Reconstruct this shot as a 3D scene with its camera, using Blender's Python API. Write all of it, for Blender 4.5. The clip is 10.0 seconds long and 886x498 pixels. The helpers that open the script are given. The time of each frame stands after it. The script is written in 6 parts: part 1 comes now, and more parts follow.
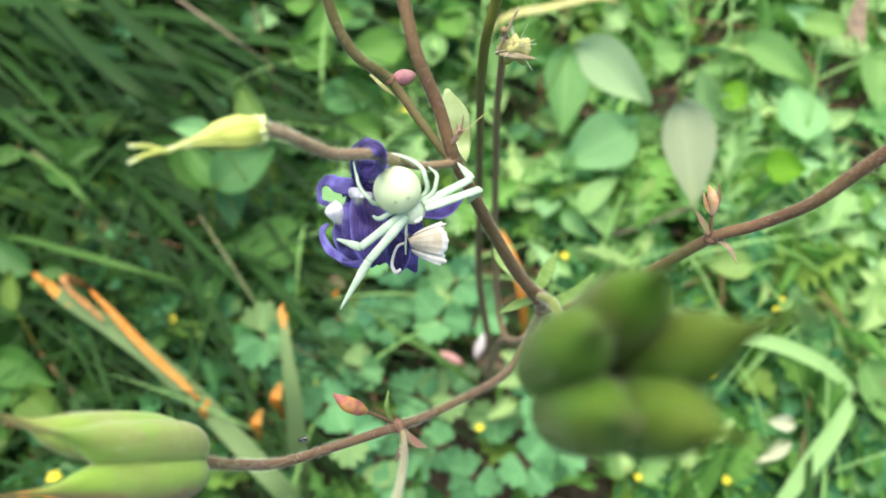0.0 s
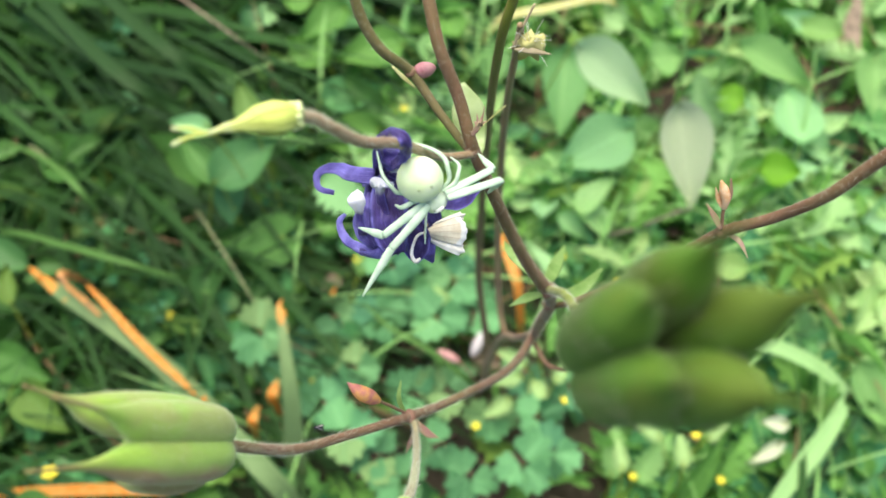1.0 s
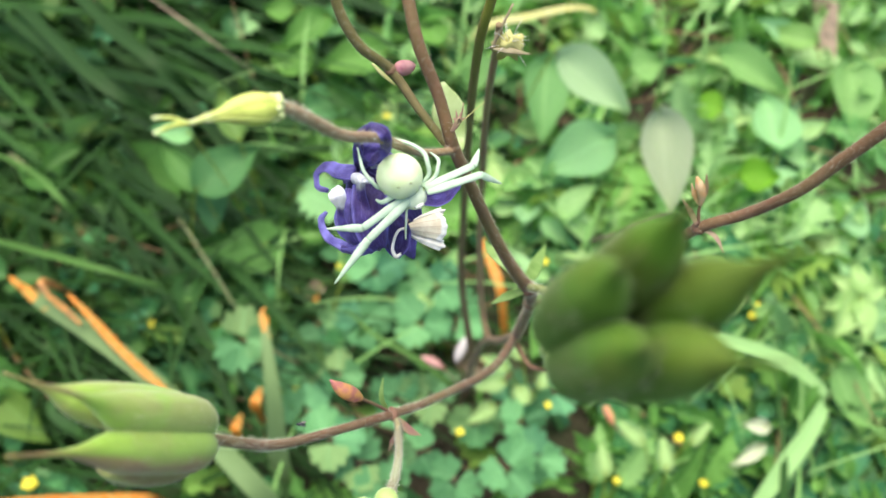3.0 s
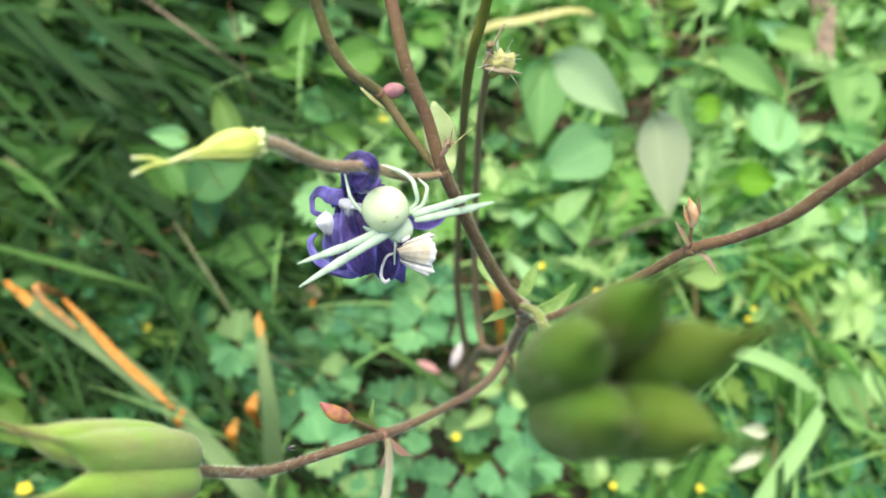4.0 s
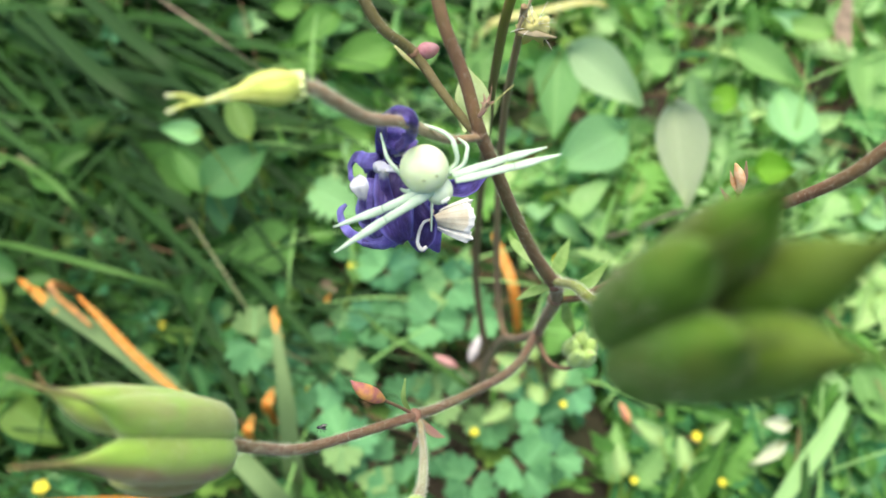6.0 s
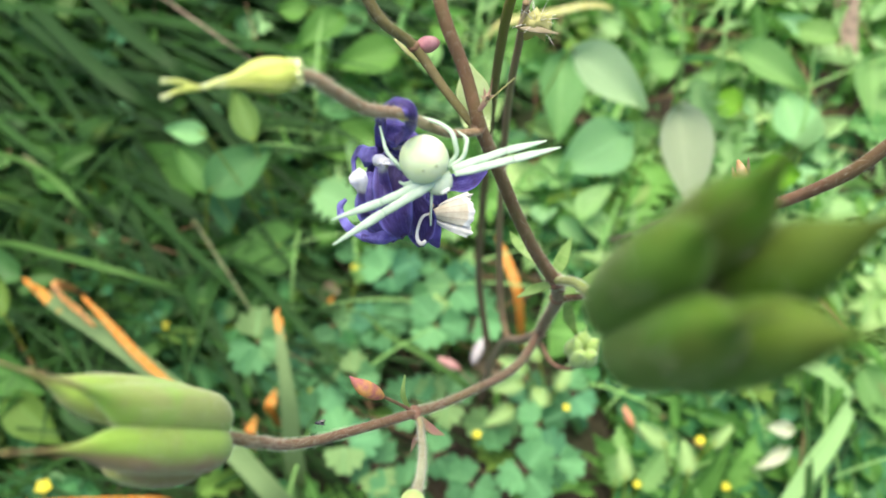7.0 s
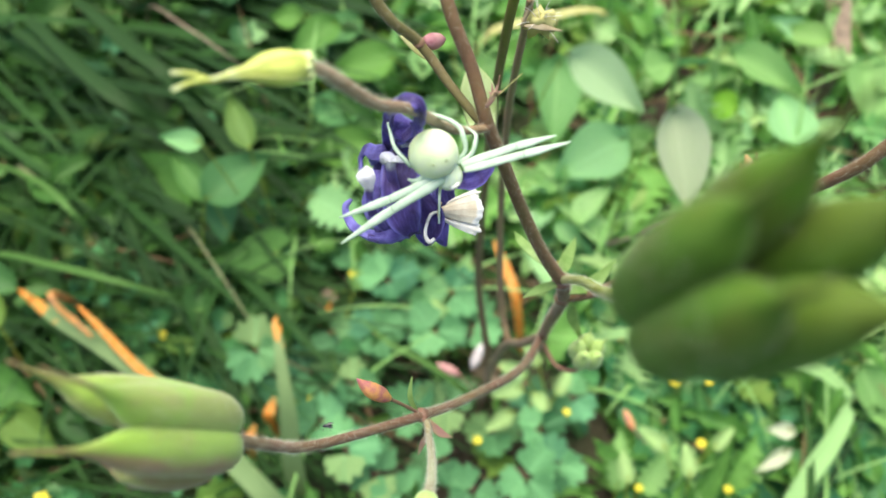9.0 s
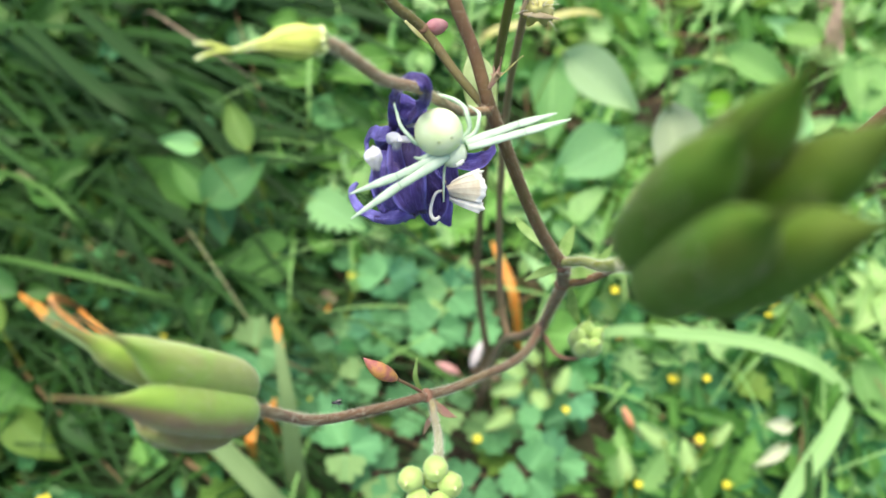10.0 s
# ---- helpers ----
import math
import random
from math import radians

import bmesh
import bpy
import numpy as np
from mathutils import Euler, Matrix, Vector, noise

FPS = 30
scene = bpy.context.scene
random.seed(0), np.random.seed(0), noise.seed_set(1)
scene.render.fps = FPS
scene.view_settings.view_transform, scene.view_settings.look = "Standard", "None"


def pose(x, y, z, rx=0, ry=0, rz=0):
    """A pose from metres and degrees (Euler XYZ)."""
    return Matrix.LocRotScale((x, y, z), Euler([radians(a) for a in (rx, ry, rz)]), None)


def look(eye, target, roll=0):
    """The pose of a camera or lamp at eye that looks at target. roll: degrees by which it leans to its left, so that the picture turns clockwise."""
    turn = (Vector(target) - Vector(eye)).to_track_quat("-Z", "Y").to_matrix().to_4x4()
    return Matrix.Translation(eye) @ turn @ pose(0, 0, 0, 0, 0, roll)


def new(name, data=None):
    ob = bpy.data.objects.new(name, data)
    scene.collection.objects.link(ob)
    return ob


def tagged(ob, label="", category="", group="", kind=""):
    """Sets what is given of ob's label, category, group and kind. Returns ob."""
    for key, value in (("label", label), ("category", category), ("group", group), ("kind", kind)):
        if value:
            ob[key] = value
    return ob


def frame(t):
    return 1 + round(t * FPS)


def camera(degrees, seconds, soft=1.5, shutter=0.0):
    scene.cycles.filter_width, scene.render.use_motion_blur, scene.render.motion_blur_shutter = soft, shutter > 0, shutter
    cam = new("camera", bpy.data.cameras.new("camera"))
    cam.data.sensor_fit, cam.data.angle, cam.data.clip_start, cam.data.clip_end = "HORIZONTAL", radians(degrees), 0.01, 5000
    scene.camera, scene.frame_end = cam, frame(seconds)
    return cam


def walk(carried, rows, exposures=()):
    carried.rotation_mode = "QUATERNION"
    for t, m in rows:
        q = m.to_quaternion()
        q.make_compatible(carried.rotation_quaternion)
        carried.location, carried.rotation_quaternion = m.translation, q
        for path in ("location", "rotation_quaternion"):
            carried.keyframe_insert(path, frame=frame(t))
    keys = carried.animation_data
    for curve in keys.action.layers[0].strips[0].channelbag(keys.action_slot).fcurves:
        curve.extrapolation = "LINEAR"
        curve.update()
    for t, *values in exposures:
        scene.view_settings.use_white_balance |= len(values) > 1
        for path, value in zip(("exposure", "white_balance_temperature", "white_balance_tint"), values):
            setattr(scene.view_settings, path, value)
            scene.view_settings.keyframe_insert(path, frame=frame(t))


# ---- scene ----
cam = camera(57.5, 10.0)
PATH = [
    (0, 0.00069, 0.00242, 0.52945, 29.754, -0.324, 0.831),
    (0.5, 0.00133, 0.00011, 0.52961, 29.875, -0.496, 1.046),
    (1, -0.00302, 0.00015, 0.53010, 29.830, -1.085, 1.022),
    (1.5, -0.00153, 0.00093, 0.53153, 29.924, -1.136, 0.651),
    (2, -0.00096, 0.00129, 0.53126, 30.043, -1.104, 0.422),
    (2.5, -0.00148, 0.00148, 0.53160, 30.047, -1.330, 0.247),
    (2.7, -0.00265, -0.00183, 0.53070, 30.323, -1.581, 0.116),
    (3.8, -0.00149, -0.00243, 0.52985, 30.630, -2.269, 0.619),
    (4, -0.00127, 0.00155, 0.53123, 30.426, -2.027, 0.130),
    (4.5, -0.00313, 0.00242, 0.53044, 30.561, -1.968, 0.099),
    (5, -0.00433, 0.00351, 0.52834, 30.518, -1.934, 0.265),
    (5.5, -0.00655, 0.00045, 0.52689, 30.409, -1.775, 0.400),
    (5.7, -0.00591, 0.00029, 0.52551, 30.445, -1.349, -0.145),
    (7, -0.00423, -0.00068, 0.52313, 30.767, -1.011, 0.432),
    (7.5, -0.00647, -0.00013, 0.52288, 31.064, -0.682, 0.226),
    (8, -0.00577, -0.00119, 0.52274, 31.241, -0.636, 0.091),
    (8.5, -0.00670, -0.00224, 0.52218, 31.288, -0.859, 0.240),
    (9, -0.00601, -0.00112, 0.52143, 31.313, -0.954, -0.353),
    (9.5, -0.00766, -0.00441, 0.52255, 31.379, -0.992, -0.677),
    (10, -0.00723, -0.00625, 0.52238, 31.761, -0.865, -0.974),
]
walk(cam, [(t, pose(*p)) for t, *p in PATH])

# ---- depth of field, as of a small lens held close ----
cam.data.dof.use_dof = True
cam.data.dof.focus_distance = 0.119
cam.data.dof.aperture_fstop = 23.0

# ---- world and sun: a bright hazy sky ----
SUN_TURN, SUN_HEIGHT = -25.0, 77.0
world = bpy.data.worlds.new("sky")
scene.world = world
world.use_nodes = True
wn = world.node_tree.nodes
sky = wn.new("ShaderNodeTexSky")
sky.sky_type, sky.sun_disc = "NISHITA", False
sky.sun_elevation, sky.sun_rotation = radians(SUN_HEIGHT), radians(SUN_TURN)
sky.dust_density, sky.air_density = 3.0, 1.0
wn["Background"].inputs[1].default_value = 0.112
world.node_tree.links.new(sky.outputs[0], wn["Background"].inputs[0])
sun = new("sun", bpy.data.lights.new("sun", "SUN"))
sun.data.energy, sun.data.angle, sun.data.color = 2.5, radians(50), (1.0, 0.95, 0.8)
_h, _r = radians(SUN_HEIGHT), radians(SUN_TURN)
sun.matrix_world = look((math.sin(_r) * math.cos(_h) * 5, math.cos(_r) * math.cos(_h) * 5, math.sin(_h) * 5), (0, 0, 0))
scene.view_settings.exposure = 1.22


# ---- materials ----
class Nodes:
    def __init__(self, name):
        self.mat = bpy.data.materials.new(name)
        self.mat.use_nodes = True
        self.t = self.mat.node_tree
        self.n = self.t.nodes
        self.p = self.n["Principled BSDF"]
        self.out = self.n["Material Output"]

    def add(self, kind, **inputs):
        node = self.n.new(kind)
        for k, v in inputs.items():
            node.inputs[k.replace("_", " ")].default_value = v
        return node

    def link(self, a, b):
        self.t.links.new(a, b)

    def math(self, op, a, b=0.0):
        node = self.n.new("ShaderNodeMath")
        node.operation = op
        for i, v in enumerate((a, b)):
            if isinstance(v, bpy.types.NodeSocket):
                self.link(v, node.inputs[i])
            else:
                node.inputs[i].default_value = v
        return node.outputs[0]

    def step(self, value, lo, hi, a=0.0, b=1.0):
        node = self.n.new("ShaderNodeMapRange")
        node.interpolation_type = "SMOOTHSTEP"
        self.link(value, node.inputs[0])
        for i, v in enumerate((lo, hi, a, b)):
            node.inputs[i + 1].default_value = v
        return node.outputs[0]

    def mix(self, fac, a, b):
        node = self.n.new("ShaderNodeMix")
        node.data_type = "RGBA"
        for i, v in ((0, fac), (6, a), (7, b)):
            if isinstance(v, bpy.types.NodeSocket):
                self.link(v, node.inputs[i])
            else:
                node.inputs[i].default_value = v if i == 0 else (*v, 1)
        return node.outputs[2]

    def noise(self, scale, detail=3.0, space="Object", stretch=None):
        co = self.n.new("ShaderNodeTexCoord").outputs[space]
        if stretch:
            m = self.n.new("ShaderNodeMapping")
            m.inputs[3].default_value = stretch
            self.link(co, m.inputs[0])
            co = m.outputs[0]
        node = self.add("ShaderNodeTexNoise", Scale=scale, Detail=detail)
        self.link(co, node.inputs["Vector"])
        return node.outputs["Fac"]

    def uv(self):
        s = self.n.new("ShaderNodeSeparateXYZ")
        self.link(self.n.new("ShaderNodeTexCoord").outputs["UV"], s.inputs[0])
        return s.outputs[0], s.outputs[1]

    def bump(self, height, strength, distance):
        node = self.add("ShaderNodeBump", Strength=strength, Distance=distance)
        self.link(height, node.inputs["Height"])
        self.link(node.outputs[0], self.p.inputs["Normal"])

    def finish(self, colour, rough=0.5, shine=0.0, spec=0.5, sub=0.0, sheen=0.0):
        if isinstance(colour, bpy.types.NodeSocket):
            self.link(colour, self.p.inputs["Base Color"])
        else:
            self.p.inputs["Base Color"].default_value = (*colour, 1)
        if isinstance(rough, bpy.types.NodeSocket):
            self.link(rough, self.p.inputs["Roughness"])
        else:
            self.p.inputs["Roughness"].default_value = rough
        self.p.inputs["Specular IOR Level"].default_value = spec
        self.p.inputs["Sheen Weight"].default_value = sheen
        if sub:
            self.p.inputs["Subsurface Weight"].default_value = sub
            self.p.inputs["Subsurface Radius"].default_value = (0.0025, 0.0025, 0.0014)
            self.p.inputs["Subsurface Scale"].default_value = 1.0
        if shine:
            tr = self.n.new("ShaderNodeBsdfTranslucent")
            if isinstance(colour, bpy.types.NodeSocket):
                self.link(colour, tr.inputs[0])
            else:
                tr.inputs[0].default_value = (*colour, 1)
            mx = self.n.new("ShaderNodeMixShader")
            mx.inputs[0].default_value = shine
            self.link(self.p.outputs[0], mx.inputs[1])
            self.link(tr.outputs[0], mx.inputs[2])
            self.link(mx.outputs[0], self.out.inputs[0])
        return self.mat


def leaf_material(name, dark, light, spread=0.6, vein=0.35, rough=0.45, shine=0.3, by="island", veins=9.0, spot=None):
    """A leaf: a midrib and side veins along the blade, blotches, and a tone of its own for every leaf."""
    m = Nodes(name)
    if by == "island":
        tone = m.n.new("ShaderNodeNewGeometry").outputs["Random Per Island"]
    else:
        tone = m.n.new("ShaderNodeObjectInfo").outputs["Random"]
    patch = m.step(m.noise(90.0, 3), 0.3, 0.7)
    base = m.mix(m.math("ADD", m.math("MULTIPLY", tone, spread), m.math("MULTIPLY", patch, 1 - spread)), dark, light)
    hue = m.math("FRACT", m.math("MULTIPLY", tone, 17.3))
    base = m.mix(m.step(hue, 0.7, 1.0, 0.0, 0.35), base, (light[0] * 0.55, light[1] * 0.8, light[1] * 0.5))
    base = m.mix(m.step(hue, 0.0, 0.25, 0.45, 0.0), base, (light[1] * 0.75, light[1] * 0.95, light[2] * 0.8))
    u, v = m.uv()
    side = m.math("ABSOLUTE", m.math("SUBTRACT", u, 0.5))
    rib = m.step(side, 0.0, 0.035, 1.0, 0.0)
    wave = m.math("FRACT", m.math("SUBTRACT", m.math("MULTIPLY", v, veins), m.math("MULTIPLY", side, veins * 0.9)))
    line = m.step(m.math("ABSOLUTE", m.math("SUBTRACT", wave, 0.5)), 0.0, 0.12, 1.0, 0.0)
    fac = m.math("MULTIPLY", m.math("MAXIMUM", rib, m.math("MULTIPLY", line, 0.45)), vein)
    pale = tuple(min(1.0, c * 1.5 + 0.05) for c in light)
    colour = m.mix(fac, base, pale)
    if spot:
        colour = m.mix(m.step(m.noise(260.0, 2), 0.6, 0.72, 0.0, 0.7), colour, spot)
    m.bump(m.math("SUBTRACT", m.noise(500.0, 2), m.math("MULTIPLY", fac, 1.2)), 0.35, 0.0006)
    return m.finish(colour, rough, shine, 0.25)


def stem_material(name, skin, tinge, rough=0.55, sheen=0.2, foot=None):
    """foot: the skin of the lower half, where it differs."""
    m = Nodes(name)
    u, v = m.uv()
    lower = skin
    if foot:
        skin = m.mix(m.step(v, 0.45, 0.8), foot, skin)
        tinge = m.mix(m.step(v, 0.45, 0.8), tuple(c * 0.8 for c in foot), tinge)
    streak = m.step(m.noise(900.0, 3, stretch=(1, 1, 0.25)), 0.35, 0.7)
    zone = m.step(m.noise(70.0, 2), 0.35, 0.68)
    colour = m.mix(m.math("MULTIPLY", zone, 0.75), skin, tinge)
    colour = m.mix(m.math("MULTIPLY", streak, 0.4), colour, tuple(c * 1.6 for c in (foot or lower)))
    dots = m.step(m.noise(3600.0, 2), 0.64, 0.74)
    colour = m.mix(m.math("MULTIPLY", dots, 0.16), colour, (0.42, 0.34, 0.24))
    m.bump(m.noise(1800.0, 3), 0.3, 0.0003)
    return m.finish(colour, rough, 0.0, 0.3, sheen=sheen)


def pod_material(name, green, flush, dry, sheen=0.08, blush=0.5, flank=None, sub=0.25):
    """flank: the two places across the cell between which a brown flush fades out."""
    m = Nodes(name)
    u, v = m.uv()
    vein = m.noise(320.0, 3, stretch=(1, 1, 0.6))
    colour = m.mix(m.step(vein, 0.35, 0.7, 0.0, 0.5), green, tuple(c * 0.7 for c in green))
    shift = m.n.new("ShaderNodeVectorMath")
    m.link(m.n.new("ShaderNodeTexCoord").outputs["Object"], shift.inputs[0])
    m.link(m.math("MULTIPLY", m.n.new("ShaderNodeObjectInfo").outputs["Random"], 0.2), shift.inputs[1])
    blot = m.add("ShaderNodeTexNoise", Scale=120.0, Detail=3.0)
    m.link(shift.outputs[0], blot.inputs["Vector"])
    zone = m.step(blot.outputs["Fac"], 0.42, 0.6)
    colour = m.mix(m.math("MULTIPLY", zone, blush), colour, flush)
    if flank:
        brown = m.math("MULTIPLY", m.step(m.math("ADD", u, m.math("MULTIPLY", m.math("SUBTRACT", blot.outputs["Fac"], 0.5), 0.5)), flank[0], flank[1], 1.0, 0.0), m.step(v, 0.06, 0.25))
        colour = m.mix(m.math("MULTIPLY", brown, m.step(vein, 0.3, 0.7, 0.95, 0.6)), colour, flush)
    line = m.step(m.noise(420.0, 2, stretch=(1, 1, 0.12)), 0.5, 0.62)
    colour = m.mix(m.math("MULTIPLY", line, 0.22), colour, tuple(c * 1.35 + 0.03 for c in green))
    colour = m.mix(m.step(m.math("ADD", v, m.math("MULTIPLY", m.math("SUBTRACT", vein, 0.5), 0.35)), 0.8, 1.02), colour, dry)
    m.bump(m.noise(900.0, 3), 0.25, 0.0004)
    return m.finish(colour, 0.5, 0.0, 0.35, sub=sub, sheen=sheen)


def petal_material(name, tip=None, start=0.7, light=((0.058, 0.026, 0.16), (0.14, 0.105, 0.46)), bright=1.0):
    m = Nodes(name)
    u, v = m.uv()
    n = m.step(m.noise(420.0, 4), 0.32, 0.68)
    colour = m.mix(n, *light)
    line = m.step(m.math("ABSOLUTE", m.math("SUBTRACT", m.math("FRACT", m.math("MULTIPLY", u, 12.0)), 0.5)), 0.0, 0.12, 0.4 * bright, 0.0)
    colour = m.mix(line, colour, (0.2, 0.17, 0.5))
    # bright edge of the petal: a highlight painted into the colour
    rim_highlight = m.step(m.math("ABSOLUTE", m.math("SUBTRACT", u, 0.5)), 0.36, 0.49, 0.0, 0.75)
    colour = m.mix(rim_highlight, colour, (0.22, 0.2, 0.66))
    if tip:
        colour = m.mix(m.step(v, start, start + 0.15), colour, tip)
    crease = m.n.new("ShaderNodeTexNoise")
    crease.inputs["Scale"].default_value, crease.inputs["Detail"].default_value = 5.0, 4.0
    warp = m.n.new("ShaderNodeMapping")
    warp.inputs[3].default_value = (5.0, 1.2, 1.0)
    m.link(m.n.new("ShaderNodeTexCoord").outputs["UV"], warp.inputs[0])
    m.link(warp.outputs[0], crease.inputs["Vector"])
    m.bump(m.math("ADD", crease.outputs["Fac"], m.math("MULTIPLY", m.noise(1500.0, 3), 0.4)), 0.8, 0.0005)
    # highlights along the wrinkles are mixed into the colour too
    colour = m.mix(m.step(crease.outputs["Fac"], 0.5, 0.72, 0.0, 0.6 * bright), colour, (0.32, 0.29, 0.78)) if not tip else colour
    return m.finish(colour, 0.34, 0.22, 0.5, sub=0.5 if tip else 0.0, sheen=0.05)


def plain_material(name, a, b, scale=400.0, rough=0.5, shine=0.0, sub=0.0, bump=0.2, spec=0.5):
    m = Nodes(name)
    f = m.step(m.noise(scale, 4), 0.3, 0.7)
    m.bump(m.noise(scale * 3, 2), bump, 0.0004)
    return m.finish(m.mix(f, a, b), rough, shine, spec, sub)


def spider_material():
    m = Nodes("spider skin")
    f = m.step(m.noise(260.0, 3), 0.3, 0.75)
    colour = m.mix(f, (0.56, 0.66, 0.4), (0.7, 0.77, 0.53))
    m.bump(m.noise(2500.0, 2), 0.12, 0.0003)
    return m.finish(colour, 0.45, 0.0, 0.3, sub=0.8)


def leg_material():
    m = Nodes("spider leg")
    u, v = m.uv()
    f = m.step(m.noise(700.0, 3), 0.3, 0.75)
    colour = m.mix(f, (0.5, 0.66, 0.48), (0.66, 0.79, 0.63))
    m.bump(m.noise(3000.0, 2), 0.15, 0.0002)
    return m.finish(colour, 0.6, 0.25, 0.2)


def soil_material():
    m = Nodes("soil")
    a = m.step(m.noise(14.0, 6), 0.3, 0.7)
    b = m.step(m.noise(140.0, 5), 0.35, 0.65)
    colour = m.mix(a, (0.02, 0.017, 0.012), (0.055, 0.042, 0.03))
    colour = m.mix(m.math("MULTIPLY", b, 0.4), colour, (0.11, 0.085, 0.058))
    moss = m.step(m.noise(3.5, 5), 0.42, 0.6, 0.0, 0.75)
    colour = m.mix(moss, colour, (0.03, 0.06, 0.016))
    m.bump(m.noise(120.0, 6), 0.8, 0.006)
    return m.finish(colour, 0.95, 0.0, 0.2)


def blade_material(name, dark, light, tip, start, lines=14.0, rough=0.55):
    m = Nodes(name)
    u, v = m.uv()
    stripe = m.step(m.math("ABSOLUTE", m.math("SUBTRACT", m.math("FRACT", m.math("MULTIPLY", u, lines)), 0.5)), 0.0, 0.5)
    tone = m.n.new("ShaderNodeNewGeometry").outputs["Random Per Island"]
    colour = m.mix(m.math("ADD", m.math("MULTIPLY", tone, 0.7), m.math("MULTIPLY", stripe, 0.3)), dark, light)
    edge = m.math("ADD", v, m.math("MULTIPLY", m.math("SUBTRACT", m.noise(120.0, 3), 0.5), 0.5))
    colour = m.mix(m.step(edge, start, start + 0.12), colour, tip)
    m.bump(m.math("ADD", stripe, m.noise(600.0, 2)), 0.25, 0.0004)
    return m.finish(colour, rough, 0.3, 0.22)


STEM = stem_material("purple brown stem", (0.165, 0.085, 0.05), (0.16, 0.12, 0.042), 0.6, 0.05)
STEM_OLIVE = stem_material("olive brown stem", (0.14, 0.11, 0.045), (0.15, 0.145, 0.035), 0.6, 0.05)
STEM_TALL = stem_material("green stem with a brown foot", (0.17, 0.21, 0.025), (0.18, 0.16, 0.03), 0.5, 0.02, (0.17, 0.1, 0.06))
STEM_TAN = stem_material("tan brown stem", (0.24, 0.15, 0.085), (0.22, 0.185, 0.07), 0.55, 0.1)
STEM_GREEN = stem_material("green stem", (0.19, 0.25, 0.022), (0.2, 0.19, 0.03), 0.45, 0.0)
STEM_PALE = stem_material("pale green fuzzy stem", (0.24, 0.2, 0.1), (0.34, 0.38, 0.2))
STEM_PINK = stem_material("pinkish stem", (0.2, 0.1, 0.066), (0.16, 0.125, 0.05), 0.55, 0.06)
FUZZ = plain_material("stem fuzz", (0.82, 0.8, 0.66), (0.9, 0.9, 0.78), 300.0, 0.6, 0.5)
POD = pod_material("green pod", (0.28, 0.45, 0.06), (0.36, 0.25, 0.14), (0.22, 0.13, 0.06), 0.19, 0.4)
POD_FLUSH = pod_material("green pod flushed brown along one side", (0.28, 0.45, 0.06), (0.34, 0.17, 0.11), (0.24, 0.14, 0.06), 0.19, 0.2, (0.42, 0.7))
POD_BROWN = pod_material("brown-flushed pod", (0.3, 0.42, 0.08), (0.28, 0.19, 0.09), (0.28, 0.18, 0.08), 0.16, 0.4, (0.8, 1.5))
# darker copy of POD: the near pod's shade is put into the colour
POD_SHADED = pod_material("green pod with shade in colour", (0.08, 0.175, 0.014), (0.15, 0.115, 0.035), (0.1, 0.12, 0.025), 0.03, 0.3, None, 0.06)
POD_CELL = pod_material("pale unripe cell", (0.36, 0.5, 0.14), (0.42, 0.52, 0.2), (0.4, 0.5, 0.16), 0.25, 0.2)
POD_YELLOW = pod_material("yellow green pod", (0.56, 0.62, 0.13), (0.62, 0.66, 0.2), (0.6, 0.66, 0.3))
POD_CAP = plain_material("pod collar", (0.55, 0.62, 0.22), (0.68, 0.72, 0.36), 900.0, 0.6)
PETAL = petal_material("violet petal")
PETAL_DARK = petal_material("dark violet petal", light=((0.035, 0.014, 0.1), (0.085, 0.055, 0.26)), bright=0.35)
PETAL_LIGHT = petal_material("bright violet petal", light=((0.11, 0.085, 0.42), (0.3, 0.27, 0.76)))
PETAL_MID = petal_material("mid violet petal", light=((0.07, 0.05, 0.26), (0.2, 0.17, 0.58)))
PETAL_WHITE = petal_material("violet petal with white end", (0.93, 0.94, 0.95), 0.36)
WHITE_END = plain_material("white petal end", (0.86, 0.86, 0.92), (0.95, 0.95, 0.96), 500.0, 0.5, 0.2, 0.5)
SPIDER = spider_material()
LEG = leg_material()
HEAD = plain_material("pale head", (0.5, 0.61, 0.42), (0.64, 0.73, 0.55), 500.0, 0.5, 0.0, 0.6, 0.15, 0.3)
SPOT = plain_material("dull spot", (0.36, 0.44, 0.22), (0.42, 0.5, 0.28))
EYE_MARK = plain_material("pale eye patch", (0.7, 0.72, 0.62), (0.82, 0.83, 0.76))


def fan_material():
    """Cream scales between brown veins, with a white fringe along the outer edge."""
    m = Nodes("cream moth wing")
    u, v = m.uv()
    f = m.step(m.noise(700.0, 4), 0.3, 0.7)
    colour = m.mix(f, (0.74, 0.64, 0.46), (0.86, 0.79, 0.62))
    near = m.math("ABSOLUTE", m.math("SUBTRACT", m.math("FRACT", m.math("ADD", u, 0.5)), 0.5))
    colour = m.mix(m.step(near, 0.0, 0.1, 0.6, 0.0), colour, (0.55, 0.42, 0.26))
    edge = m.math("ADD", v, m.math("MULTIPLY", m.math("SUBTRACT", m.noise(900.0, 3), 0.5), 0.12))
    colour = m.mix(m.step(edge, 0.84, 0.9), colour, (0.86, 0.85, 0.8))
    m.bump(m.noise(2500.0, 2), 0.25, 0.0003)
    return m.finish(colour, 0.75, 0.2, 0.3)


